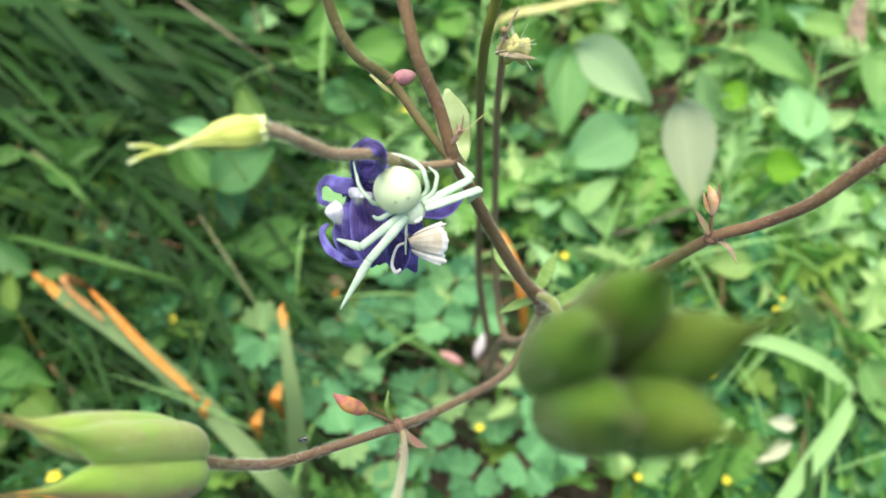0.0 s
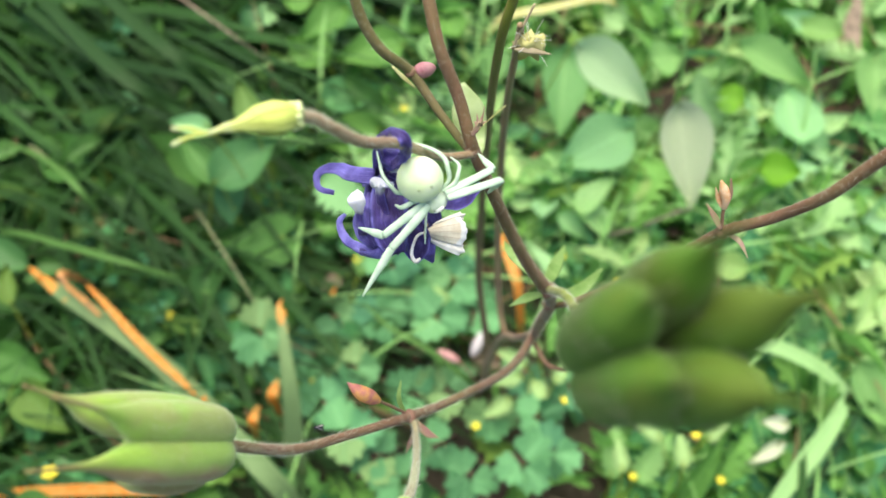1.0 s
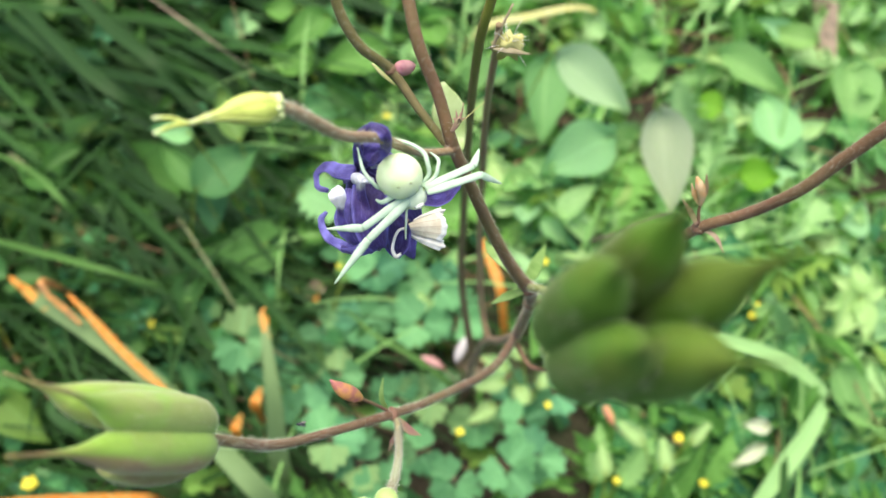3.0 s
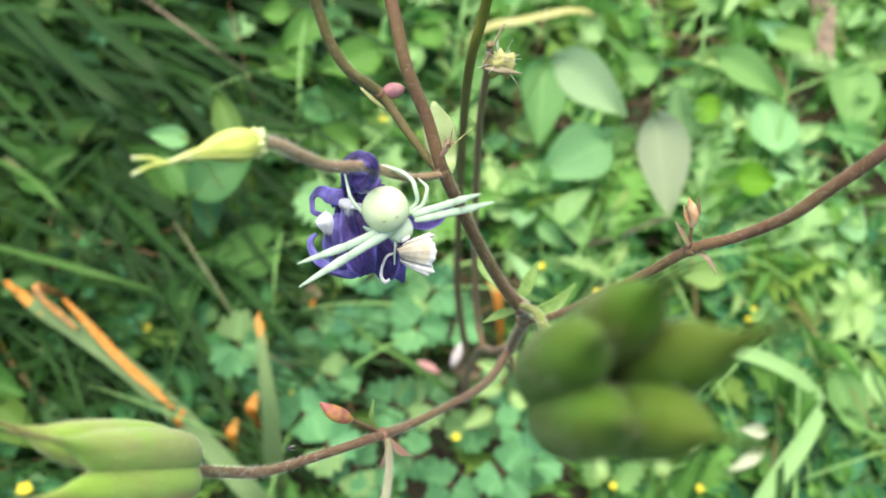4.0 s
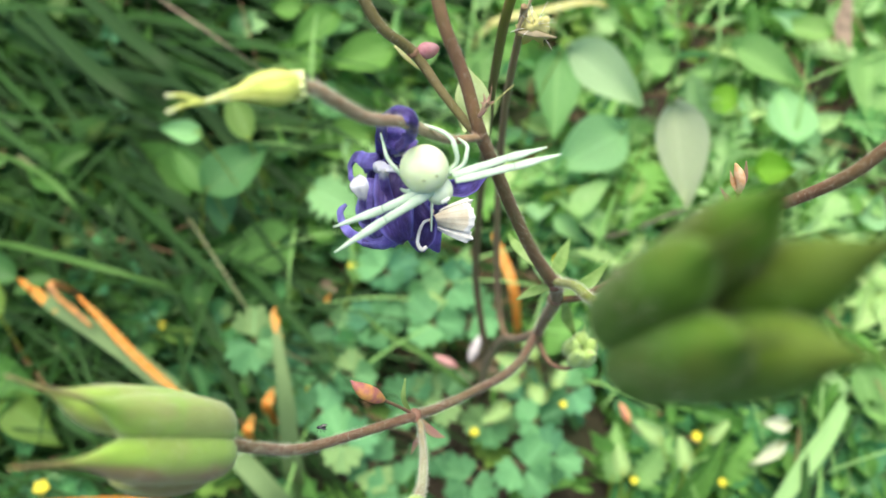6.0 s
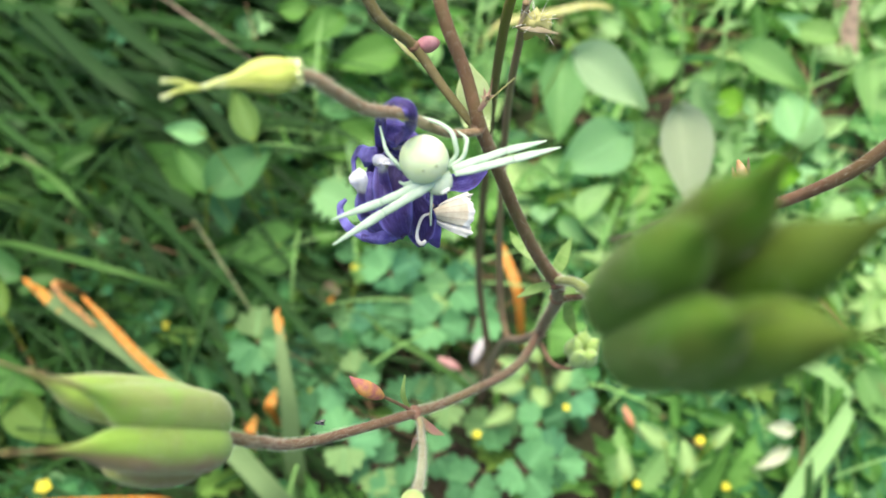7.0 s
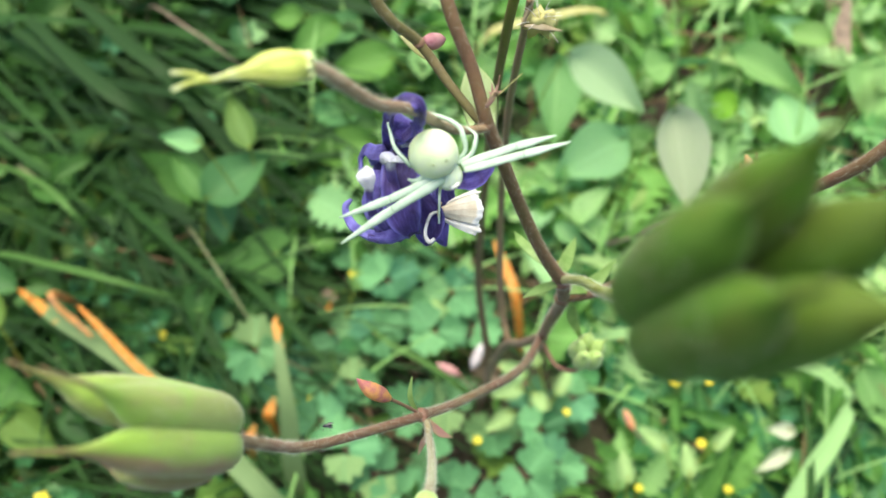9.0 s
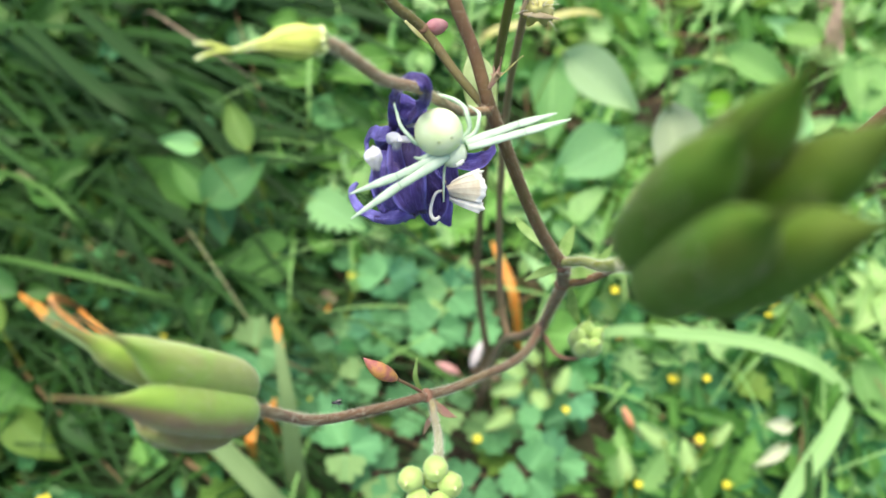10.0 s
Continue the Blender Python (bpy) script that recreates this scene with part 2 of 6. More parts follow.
MOTH_FAN = fan_material()
MOTH_PALE = plain_material("white wing fringe", (0.74, 0.71, 0.62), (0.88, 0.86, 0.8), 900.0, 0.8, 0.2)
MOTH_VEIN = plain_material("brown wing vein", (0.58, 0.47, 0.31), (0.66, 0.55, 0.4), 900.0, 0.7)
AMBER = plain_material("amber leg", (0.42, 0.28, 0.1), (0.62, 0.48, 0.25), 900.0, 0.4)
BUD_PINK = plain_material("pink bud", (0.42, 0.16, 0.19), (0.56, 0.32, 0.31), 500.0, 0.5, 0.2, 0.3)
BUD_WHITE = plain_material("whitish bud", (0.5, 0.42, 0.42), (0.68, 0.64, 0.6), 400.0, 0.55, 0.2)
BUD_ORANGE = plain_material("orange dry bud", (0.8, 0.42, 0.12), (0.5, 0.16, 0.18), 520.0, 0.55, 0.2, 0.2)
BRACT = plain_material("reddish bract", (0.3, 0.15, 0.12), (0.3, 0.27, 0.12), 400.0, 0.55, 0.2)
BRACT_PALE = plain_material("pale pinkish bract", (0.42, 0.24, 0.2), (0.45, 0.36, 0.2), 700.0, 0.6, 0.2)
BRACT_LEAF = plain_material("dull green bract", (0.18, 0.32, 0.07), (0.29, 0.44, 0.13), 300.0, 0.55, 0.25)
BUD_BEIGE = plain_material("beige dry bud", (0.66, 0.33, 0.12), (0.74, 0.54, 0.34), 700.0, 0.6, 0.25)
BUD_DULL = plain_material("dull pink bud", (0.5, 0.2, 0.2), (0.6, 0.36, 0.3), 500.0, 0.6, 0.2)
BRACT_GREEN = plain_material("pale green bract", (0.36, 0.47, 0.17), (0.45, 0.56, 0.26), 300.0, 0.5, 0.35)
BLACK = plain_material("black fly", (0.01, 0.01, 0.012), (0.03, 0.03, 0.035), 900.0, 0.35)
SOIL = soil_material()
COLUMBINE = leaf_material("columbine leaf", (0.02, 0.09, 0.032), (0.175, 0.43, 0.168), 0.75, 0.25, 0.55, 0.3, "object", 5.0)
WEED = leaf_material("weed leaf", (0.14, 0.33, 0.075), (0.32, 0.56, 0.19), 0.5, 0.35, 0.5, 0.4, "object", 8.0)
WEED_VIVID = leaf_material("vivid green weed leaf", (0.13, 0.34, 0.02), (0.23, 0.48, 0.04), 0.5, 0.2, 0.5, 0.45, "object", 7.0)
PALE_BLUE = leaf_material("pale bluish leaf", (0.34, 0.51, 0.26), (0.44, 0.6, 0.35), 0.4, 0.2, 0.6, 0.35, "object", 8.0)
WEED_BLUE = leaf_material("bluish weed leaf", (0.19, 0.43, 0.15), (0.31, 0.58, 0.25), 0.5, 0.3, 0.5, 0.35, "object", 7.0)
WEED_MID = leaf_material("plain green weed leaf", (0.08, 0.22, 0.04), (0.15, 0.33, 0.06), 0.5, 0.3, 0.5, 0.35, "object", 7.0)
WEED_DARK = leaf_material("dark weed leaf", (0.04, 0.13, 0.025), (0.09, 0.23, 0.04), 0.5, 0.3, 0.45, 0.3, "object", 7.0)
WEED_DULL = leaf_material("dull green weed leaf", (0.075, 0.2, 0.045), (0.13, 0.29, 0.075), 0.5, 0.3, 0.5, 0.35, "object", 7.0)
PALE_LEAF = leaf_material("pale underside leaf", (0.4, 0.49, 0.28), (0.52, 0.58, 0.38), 0.4, 0.2, 0.65, 0.4, "object", 8.0)
COVER = leaf_material("ground leaf", (0.045, 0.155, 0.03), (0.25, 0.53, 0.115), 0.75, 0.3, 0.5, 0.42, "island", 7.0)
# ground leaf again, with the shade under long grass put into its colour
COVER_SHADED = leaf_material("ground leaf with shade in colour", (0.018, 0.062, 0.013), (0.08, 0.2, 0.038), 0.75, 0.25, 0.5, 0.28, "island", 7.0)
CLOVER = leaf_material("clover leaf", (0.02, 0.09, 0.028), (0.085, 0.27, 0.085), 0.7, 0.3, 0.5, 0.28, "island", 6.0)
# dark green blades; shade of the dense tussocks is added to the colour
GRASS_SHADE = blade_material("grass", (0.007, 0.028, 0.006), (0.033, 0.108, 0.015), (0.3, 0.3, 0.1), 1.15)
GRASS_MID = blade_material("mid green grass", (0.06, 0.16, 0.03), (0.13, 0.26, 0.06), (0.3, 0.3, 0.1), 1.1)
# mid green blades, with the dark corner's falloff painted into their colour
GRASS_MID_SHADE = blade_material("mid green grass with corner shade in colour", (0.015, 0.048, 0.009), (0.034, 0.09, 0.018), (0.3, 0.3, 0.1), 1.1)
GRASS_PALE = blade_material("pale green grass", (0.28, 0.5, 0.17), (0.36, 0.58, 0.23), (0.4, 0.4, 0.15), 1.1)
GRASS_LIGHT = blade_material("light grass", (0.19, 0.4, 0.1), (0.34, 0.57, 0.2), (0.4, 0.4, 0.15), 1.1)
BLADE_ORANGE = blade_material("grey green blade with orange end", (0.14, 0.24, 0.085), (0.22, 0.32, 0.13), (0.78, 0.34, 0.06), 0.85, 20.0)
DRY_ORANGE = plain_material("orange dead leaf", (0.74, 0.24, 0.015), (0.6, 0.33, 0.07), 240.0, 0.6, 0.3)
DRY_GRASS = blade_material("dry brown grass", (0.14, 0.085, 0.04), (0.32, 0.22, 0.11), (0.3, 0.2, 0.1), 1.2)
COVER_LIGHT = leaf_material("light ground leaf", (0.2, 0.42, 0.12), (0.46, 0.7, 0.3), 0.7, 0.3, 0.5, 0.42, "island", 7.0)
TWIG = plain_material("grey twig", (0.09, 0.07, 0.05), (0.17, 0.14, 0.1), 300.0, 0.8)
STRAW = plain_material("straw", (0.55, 0.52, 0.16), (0.6, 0.58, 0.26), 200.0, 0.55, 0.2)
STRAW_DULL = plain_material("dull straw", (0.13, 0.16, 0.06), (0.22, 0.22, 0.1), 200.0, 0.6, 0.2)
HUSK = plain_material("pale papery husk", (0.42, 0.34, 0.2), (0.58, 0.5, 0.32), 300.0, 0.7, 0.3)
DRY_BROWN = plain_material("orange brown dead leaf", (0.3, 0.15, 0.06), (0.68, 0.32, 0.08), 120.0, 0.65, 0.25)
DEAD = plain_material("dead leaf", (0.12, 0.085, 0.055), (0.36, 0.27, 0.185), 150.0, 0.7, 0.15)
CREAM_LEAF = plain_material("bleached leaf", (0.5, 0.55, 0.36), (0.62, 0.66, 0.48), 150.0, 0.6, 0.25)
YELLOW = plain_material("yellow petal", (0.74, 0.62, 0.015), (0.84, 0.75, 0.05), 500.0, 0.5, 0.25)


# ---- mesh helpers ----
class Shape:
    """Vertices, faces and one UV a vertex, gathered into one mesh."""

    def __init__(self):
        self.v, self.f, self.uv, self.count = [], [], [], 0

    def put(self, verts, faces, uvs):
        self.v.append(np.asarray(verts, float))
        self.uv.append(np.asarray(uvs, float))
        self.f += [tuple(i + self.count for i in f) for f in faces]
        self.count += len(verts)
        return self

    def mesh(self, name):
        me = bpy.data.meshes.new(name)
        v, uv = np.concatenate(self.v), np.concatenate(self.uv)
        me.from_pydata(v.tolist(), [], self.f)
        lay = me.uv_layers.new(name="UVMap")
        idx = np.empty(len(me.loops), np.int32)
        me.loops.foreach_get("vertex_index", idx)
        lay.data.foreach_set("uv", uv[idx].astype(np.float32).ravel())
        me.polygons.foreach_set("use_smooth", np.ones(len(me.polygons), bool))
        me.update()
        return me


def part(name, shape, material, parent=None, label="", at=None):
    me = shape if isinstance(shape, bpy.types.Mesh) else shape.mesh(name)
    if not me.materials:
        me.materials.append(material)
    ob = new(name, me)
    if parent:
        ob.parent = parent
    if at is not None:
        ob.matrix_basis = at
    return tagged(ob, label)


def thing(name, place, label, category, group="", kind=""):
    ob = new(name)
    ob.empty_display_size = 0.01
    ob.matrix_basis = place if isinstance(place, Matrix) else Matrix.Translation(place)
    return tagged(ob, label, category, group, kind)


def mm(*rows):
    """Points given in millimetres."""
    return [Vector(r) * 0.001 for r in rows]


def spline(points, values, steps):
    """Catmull-Rom samples of points, with the values glided along."""
    p = np.array([tuple(q) for q in points], float)
    w = np.array(values, float)
    if w.ndim == 1:
        w = w[:, None]
    a = np.concatenate([p, w], 1)
    a = np.vstack([2 * a[0] - a[1], a, 2 * a[-1] - a[-2]])
    out = []
    for i in range(1, len(a) - 2):
        for k in range(steps):
            t = k / steps
            out.append(0.5 * (2 * a[i] + (a[i + 1] - a[i - 1]) * t + (2 * a[i - 1] - 5 * a[i] + 4 * a[i + 1] - a[i + 2]) * t * t
                              + (3 * a[i] - a[i - 1] - 3 * a[i + 1] + a[i + 2]) * t**3))
    out.append(a[-2])
    out = np.array(out)
    out[:, 3:] = np.maximum(out[:, 3:], 1e-5)
    return out[:, :3], out[:, 3:]


def frames(c, hint):
    t = np.gradient(c, axis=0)
    t /= np.linalg.norm(t, axis=1)[:, None] + 1e-12
    ups, up = [], np.array(hint if hint is not None else (0.3, 0.2, 0.93), float)
    for d in t:
        base = np.array(hint, float) if hint is not None else up
        q = base - d * (base @ d)
        if np.linalg.norm(q) < 0.15:
            q = up - d * (up @ d)
        q /= np.linalg.norm(q) + 1e-12
        ups.append(q)
        up = q
    ups = np.array(ups)
    return t, np.cross(t, ups), ups


def sweep(shape, points, wide, thick=None, sides=10, steps=6, hint=None, crumple=0.0, curl=0.0, seed=0, keep=None, ripple=0.0):
    """A rounded or flat section drawn along a glide along points. wide, thick: half sizes at the points, in metres."""
    thick = thick or wide
    c, wt = spline(points, np.stack([wide, thick], 1), steps)
    t, side, up = frames(c, hint)
    n = len(c)
    ang = np.linspace(0, 2 * math.pi, sides, endpoint=False)
    ca, sa = np.cos(ang), np.sin(ang)
    ring = c[:, None] + side[:, None] * (ca[None, :, None] * wt[:, :1, None]) + up[:, None] * (sa[None, :, None] * wt[:, 1:, None])
    if curl:
        ring += up[:, None] * ((ca**2)[None, :, None] * wt[:, :1, None] * curl)
    if ripple:
        along = np.linspace(0, 1, n)[:, None]
        fold = np.sin(5.5 * ca[None, :] + seed * 1.7 + 2.5 * along) * np.sin(math.pi * np.clip(along * 1.15, 0, 1))
        ring += up[:, None] * (fold[:, :, None] * wt[:, :1, None] * ripple)
    if crumple:
        for i in range(n):
            for j in range(sides):
                q = Vector(ring[i, j]) * 600 + Vector((seed * 7.3, 0, 0))
                ring[i, j] += up[i] * noise.noise(q) * crumple + side[i] * noise.noise(q + Vector((9, 5, 2))) * crumple * 0.6
    verts = np.vstack([ring.reshape(-1, 3), c[:1], c[-1:]])
    faces = [(i * sides + j, i * sides + (j + 1) % sides, (i + 1) * sides + (j + 1) % sides, (i + 1) * sides + j) for i in range(n - 1) for j in range(sides)]
    faces += [(n * sides, (j + 1) % sides, j) for j in range(sides)]
    faces += [(n * sides + 1, (n - 1) * sides + j, (n - 1) * sides + (j + 1) % sides) for j in range(sides)]
    uv = [(0.5 + 0.5 * ca[j], i / (n - 1)) for i in range(n) for j in range(sides)] + [(0.5, 0), (0.5, 1)]
    shape.put(verts, faces, uv)
    if keep is not None:
        keep.append((c, t, side, up, wt))
    return shape


def tube(points, wide, thick=None, **k):
    return sweep(Shape(), points, wide, thick, **k)


def ball(shape, at, radii, turn=None, rings=10, segs=16, rough=0.0):
    vs, fs, uv = [], [], []
    turn = turn or Matrix.Identity(3)
    for i in range(rings + 1):
        a = math.pi * i / rings
        for j in range(segs):
            b = 2 * math.pi * j / segs
            p = Vector((math.sin(a) * math.cos(b), math.sin(a) * math.sin(b), math.cos(a)))
            k = 1 + rough * noise.noise(p * 2.3 + Vector(at) * 300)
            vs.append(Vector(at) + turn @ Vector((p.x * radii[0] * k, p.y * radii[1] * k, p.z * radii[2] * k)))
            uv.append((j / segs, i / rings))
    for i in range(rings):
        for j in range(segs):
            fs.append((i * segs + j, (i + 1) * segs + j, (i + 1) * segs + (j + 1) % segs, i * segs + (j + 1) % segs))
    return shape.put([tuple(v) for v in vs], fs, uv)


def fuzz(kept, per_mm, length, seed, broad=0.000022, upto=1.0):
    """Fine short hairs standing off a swept stem, as far as a share of its length."""
    rng = np.random.default_rng(seed)
    shape = Shape()
    for c, t, side, up, wt in kept:
        total = np.linalg.norm(np.diff(c, axis=0), axis=1).sum()
        k = int(total * 1000 * per_mm)
        f = rng.random(k) * (len(c) - 1.001) * upto
        i = f.astype(int)
        r = (f - i)[:, None]
        a = rng.random(k) * 2 * math.pi
        mid = c[i] * (1 - r) + c[i + 1] * r
        out = side[i] * np.cos(a)[:, None] + up[i] * np.sin(a)[:, None]
        foot = mid + (side[i] * (np.cos(a) * wt[i, 0])[:, None] + up[i] * (np.sin(a) * wt[i, 1])[:, None]) * 0.97
        lean = out + t[i] * rng.normal(0, 0.22, (k, 1)) + rng.normal(0, 0.12, (k, 3))
        lean /= np.linalg.norm(lean, axis=1)[:, None]
        tip = foot + lean * (length * rng.uniform(0.5, 1.2, (k, 1)))
        across = np.cross(lean, t[i]) * broad
        v = np.stack([foot - across, foot + across, tip], 1).reshape(-1, 3)
        shape.put(v, [(3 * q, 3 * q + 1, 3 * q + 2) for q in range(k)], np.tile([[0, 0], [1, 0], [0.5, 1]], (k, 1)))
    return shape


def axes(origin, along, top):
    """A pose whose x axis points along and whose z axis lies towards top."""
    x = Vector(along).normalized()
    y = Vector(top).cross(x).normalized()
    z = x.cross(y)
    return Matrix.Translation(origin) @ Matrix((x, y, z)).transposed().to_4x4()


# ---- leaf outlines, one unit long, lying in the xy plane and pointing along y ----
def blade_leaf(width, power=1.0, cup=0.12, droop=0.15, teeth=0.0, count=7, along=10, heart=0.0, wave=0.0):
    rows, vs, fs, uv = along + 1, [], [], []
    for i in range(rows):
        v = i / along
        w = width * (math.sin(math.pi * min(1, v**0.8 * (1 - 0.001))) ** power) * (1.15 - 0.4 * v)
        if teeth and 0 < i < along:
            w *= 1 + teeth * (1 if i % 2 else -1)
        for k in range(-2, 3):
            x = w * k / 2
            y = v - heart * (abs(k) / 2) * (1 - v) ** 4
            z = cup * width * (k / 2) ** 2 * 2 - droop * v * v + wave * math.sin(v * 9 + k) * width
            vs.append((x, y, z))
            uv.append((0.5 + k / 4, v))
    for i in range(along):
        for k in range(4):
            a = i * 5 + k
            fs.append((a, a + 1, a + 6, a + 5))
    return np.array(vs), fs, np.array(uv)


def round_leaf(reach, spread=115, rings=4, spokes=20, cup=0.1, wave=0.03):
    """A leaf drawn as a fan from its foot; reach(angle) is its outline."""
    vs, fs, uv = [(0, 0, 0)], [], [(0.5, 0)]
    for r in range(1, rings + 1):
        for k in range(spokes + 1):
            a = radians(-spread + 2 * spread * k / spokes)
            d = reach(a) * r / rings
            x, y = math.sin(a) * d, 0.32 * 0 + math.cos(a) * d
            vs.append((x, y, cup * d * d + wave * math.sin(4 * a) * d))
            uv.append((0.5 + 0.5 * math.sin(a) * r / rings, max(0, min(1, y))))
    for k in range(spokes):
        fs.append((0, 1 + k + 1, 1 + k))
    for r in range(rings - 1):
        for k in range(spokes):
            a = 1 + r * (spokes + 1) + k
            fs.append((a, a + 1, a + spokes + 2, a + spokes + 1))
    return np.array(vs), fs, np.array(uv)


def lobes(a):
    """Outline of a columbine leaflet: a fan of three rounded lobes, each notched."""
    d = abs(a)
    body = 1.0 - 0.3 * (d / 1.3) ** 2
    notch = 0.25 * math.exp(-((d - 0.46) / 0.075) ** 2) + 0.12 * math.exp(-(d / 0.06) ** 2) + 0.14 * math.exp(-((d - 0.9) / 0.07) ** 2)
    return max(0.12, body - notch)


def clover_template():
    vs, fs, uv, n = [], [], [], 0
    lv, lf, lu = round_leaf(lambda a: max(0.1, (0.45 + 0.55 * math.cos(a * 0.95)) - 0.13 * math.exp(-(a / 0.2) ** 2)), 80, 2, 8, 0.15, 0.0)
    for turn in (0, 120, 240):
        m = np.array(Matrix.Rotation(radians(turn), 3, "Z"))
        vs.append(lv @ m.T)
        uv.append(lu)
        fs += [tuple(i + n for i in f) for f in lf]
        n += len(lv)
    return np.vstack(vs), fs, np.vstack(uv)


OVATE = blade_leaf(0.34, 0.85, 0.2, 0.22)
BROAD = blade_leaf(0.42, 0.7, 0.15, 0.2, heart=0.12)
NARROW = blade_leaf(0.14, 0.8, 0.3, 0.3)
TOOTHED = blade_leaf(0.26, 0.7, 0.15, 0.25, teeth=0.22, along=14)
SMALL = blade_leaf(0.36, 0.85, 0.25, 0.15, along=5)
POINTED = blade_leaf(0.27, 1.15, 0.25, 0.2, along=7, wave=0.05)
PINNATE = blade_leaf(0.3, 0.55, 0.15, 0.3, teeth=0.46, along=15, wave=0.05)
LOBED = round_leaf(lobes, 80, 5, 34, 0.3, 0.1)
LOBED_SMALL = round_leaf(lobes, 66, 2, 14, 0.3, 0.1)
JAGGED = blade_leaf(0.3, 0.7, 0.2, 0.25, teeth=0.28, along=8, wave=0.06)
HEART = round_leaf(lambda a: 0.58 + 0.2 * math.cos(a) + 0.24 * math.exp(-(a / 0.35) ** 2), 150, 4, 30, 0.12, 0.05)
CLOVER_LEAF = clover_template()


def scatter(name, template, spots, sizes, lift, tilt, material, label, category, seed, stalk=0.0, face=(0, -0.25, 1)):
    """Many small leaves strewn over the ground, joined as one stuff."""
    rng = np.random.default_rng(seed)
    lv, lf, lu = template
    k = len(spots)
    shape = Shape()
    turn = rng.random(k) * 2 * math.pi
    size = rng.uniform(*sizes, k)
    z = rng.uniform(*lift, k)
    for i in range(k):
        up = Vector(face) + Vector(rng.normal(0, tilt, 3))
        m = Vector((0, 0, 1)).rotation_difference(up).to_matrix() @ Matrix.Rotation(turn[i], 3, "Z")
        place = np.array([spots[i][0], spots[i][1], z[i]])
        own = lv.copy()
        own[:, 0] *= rng.uniform(0.6, 1.1)
        own[:, 2] += np.abs(own[:, 0]) * rng.uniform(-0.1, 0.75) - own[:, 1] ** 2 * rng.uniform(-0.15, 0.5)
        own[:, 0] += own[:, 1] ** 2 * rng.normal(0, 0.16)
        shape.put(own * size[i] @ np.array(m).T + place, lf, lu)
        if stalk:
            foot = np.array([spots[i][0] + rng.normal(0, 0.008), spots[i][1] + rng.normal(0, 0.008), -0.01])
            a = np.array([stalk, 0, 0])
            b = np.array([0, stalk, 0])
            shape.put([foot - a, foot + a, place + a * 0.7, place - a * 0.7, foot - b, foot + b, place + b * 0.7, place - b * 0.7], [(0, 1, 2, 3), (4, 5, 6, 7)], [(0.5, 0), (0.5, 0), (0.5, 1), (0.5, 1)] * 2)
    ob = part(name, shape, material)
    return tagged(ob, label, category, kind="stuff")


# ---- the ground: one sheet to the horizon ----
def ground_sheet():
    near = np.linspace(-0.6, 0.6, 61)
    far = np.array([0.8, 1.2, 2, 4, 8, 16, 40, 120, 400])
    xs = np.concatenate([-far[::-1], near, far])
    ys = xs + 0.3
    vs = []
    for y in ys:
        for x in xs:
            k = max(0.0, 1 - math.hypot(x, y - 0.3) / 1.5)
            vs.append((x, y, -0.014 + k * (0.012 * noise.noise(Vector((x * 9, y * 9, 1))) + 0.005 * noise.noise(Vector((x * 40, y * 40, 2))))))
    n = len(xs)
    fs = [(j * n + i, j * n + i + 1, (j + 1) * n + i + 1, (j + 1) * n + i) for j in range(n - 1) for i in range(n - 1)]
    ob = part("ground", Shape().put(vs, fs, [(0, 0)] * len(vs)), SOIL)
    tagged(ob, "dark garden soil under low weeds", "ground", kind="structure")


ground_sheet()


def spots(count, seed, x0, x1, y0, y1, keep=None):
    rng = np.random.default_rng(seed)
    out = []
    while len(out) < count:
        x, y = rng.uniform(x0, x1), rng.uniform(y0, y1)
        if noise.noise(Vector((x * 12, y * 12, 4.5))) > 0.1 and rng.random() < 0.9:
            continue
        if keep is None or rng.random() < keep(x, y):
            out.append((x, y))
    return out


def patchy(scale, seed, floor=0.15):
    return lambda x, y: max(floor, min(1.0, 0.5 + 1.6 * noise.noise(Vector((x * scale, y * scale, seed)))))


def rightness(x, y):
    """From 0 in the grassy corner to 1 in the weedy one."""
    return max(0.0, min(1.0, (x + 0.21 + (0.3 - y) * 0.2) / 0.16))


def bare(x, y):
    """Low where the columbine's own leaves shade the soil."""
    return 0.25 if -0.11 < x < 0.1 and 0.1 < y < 0.29 else 1.0


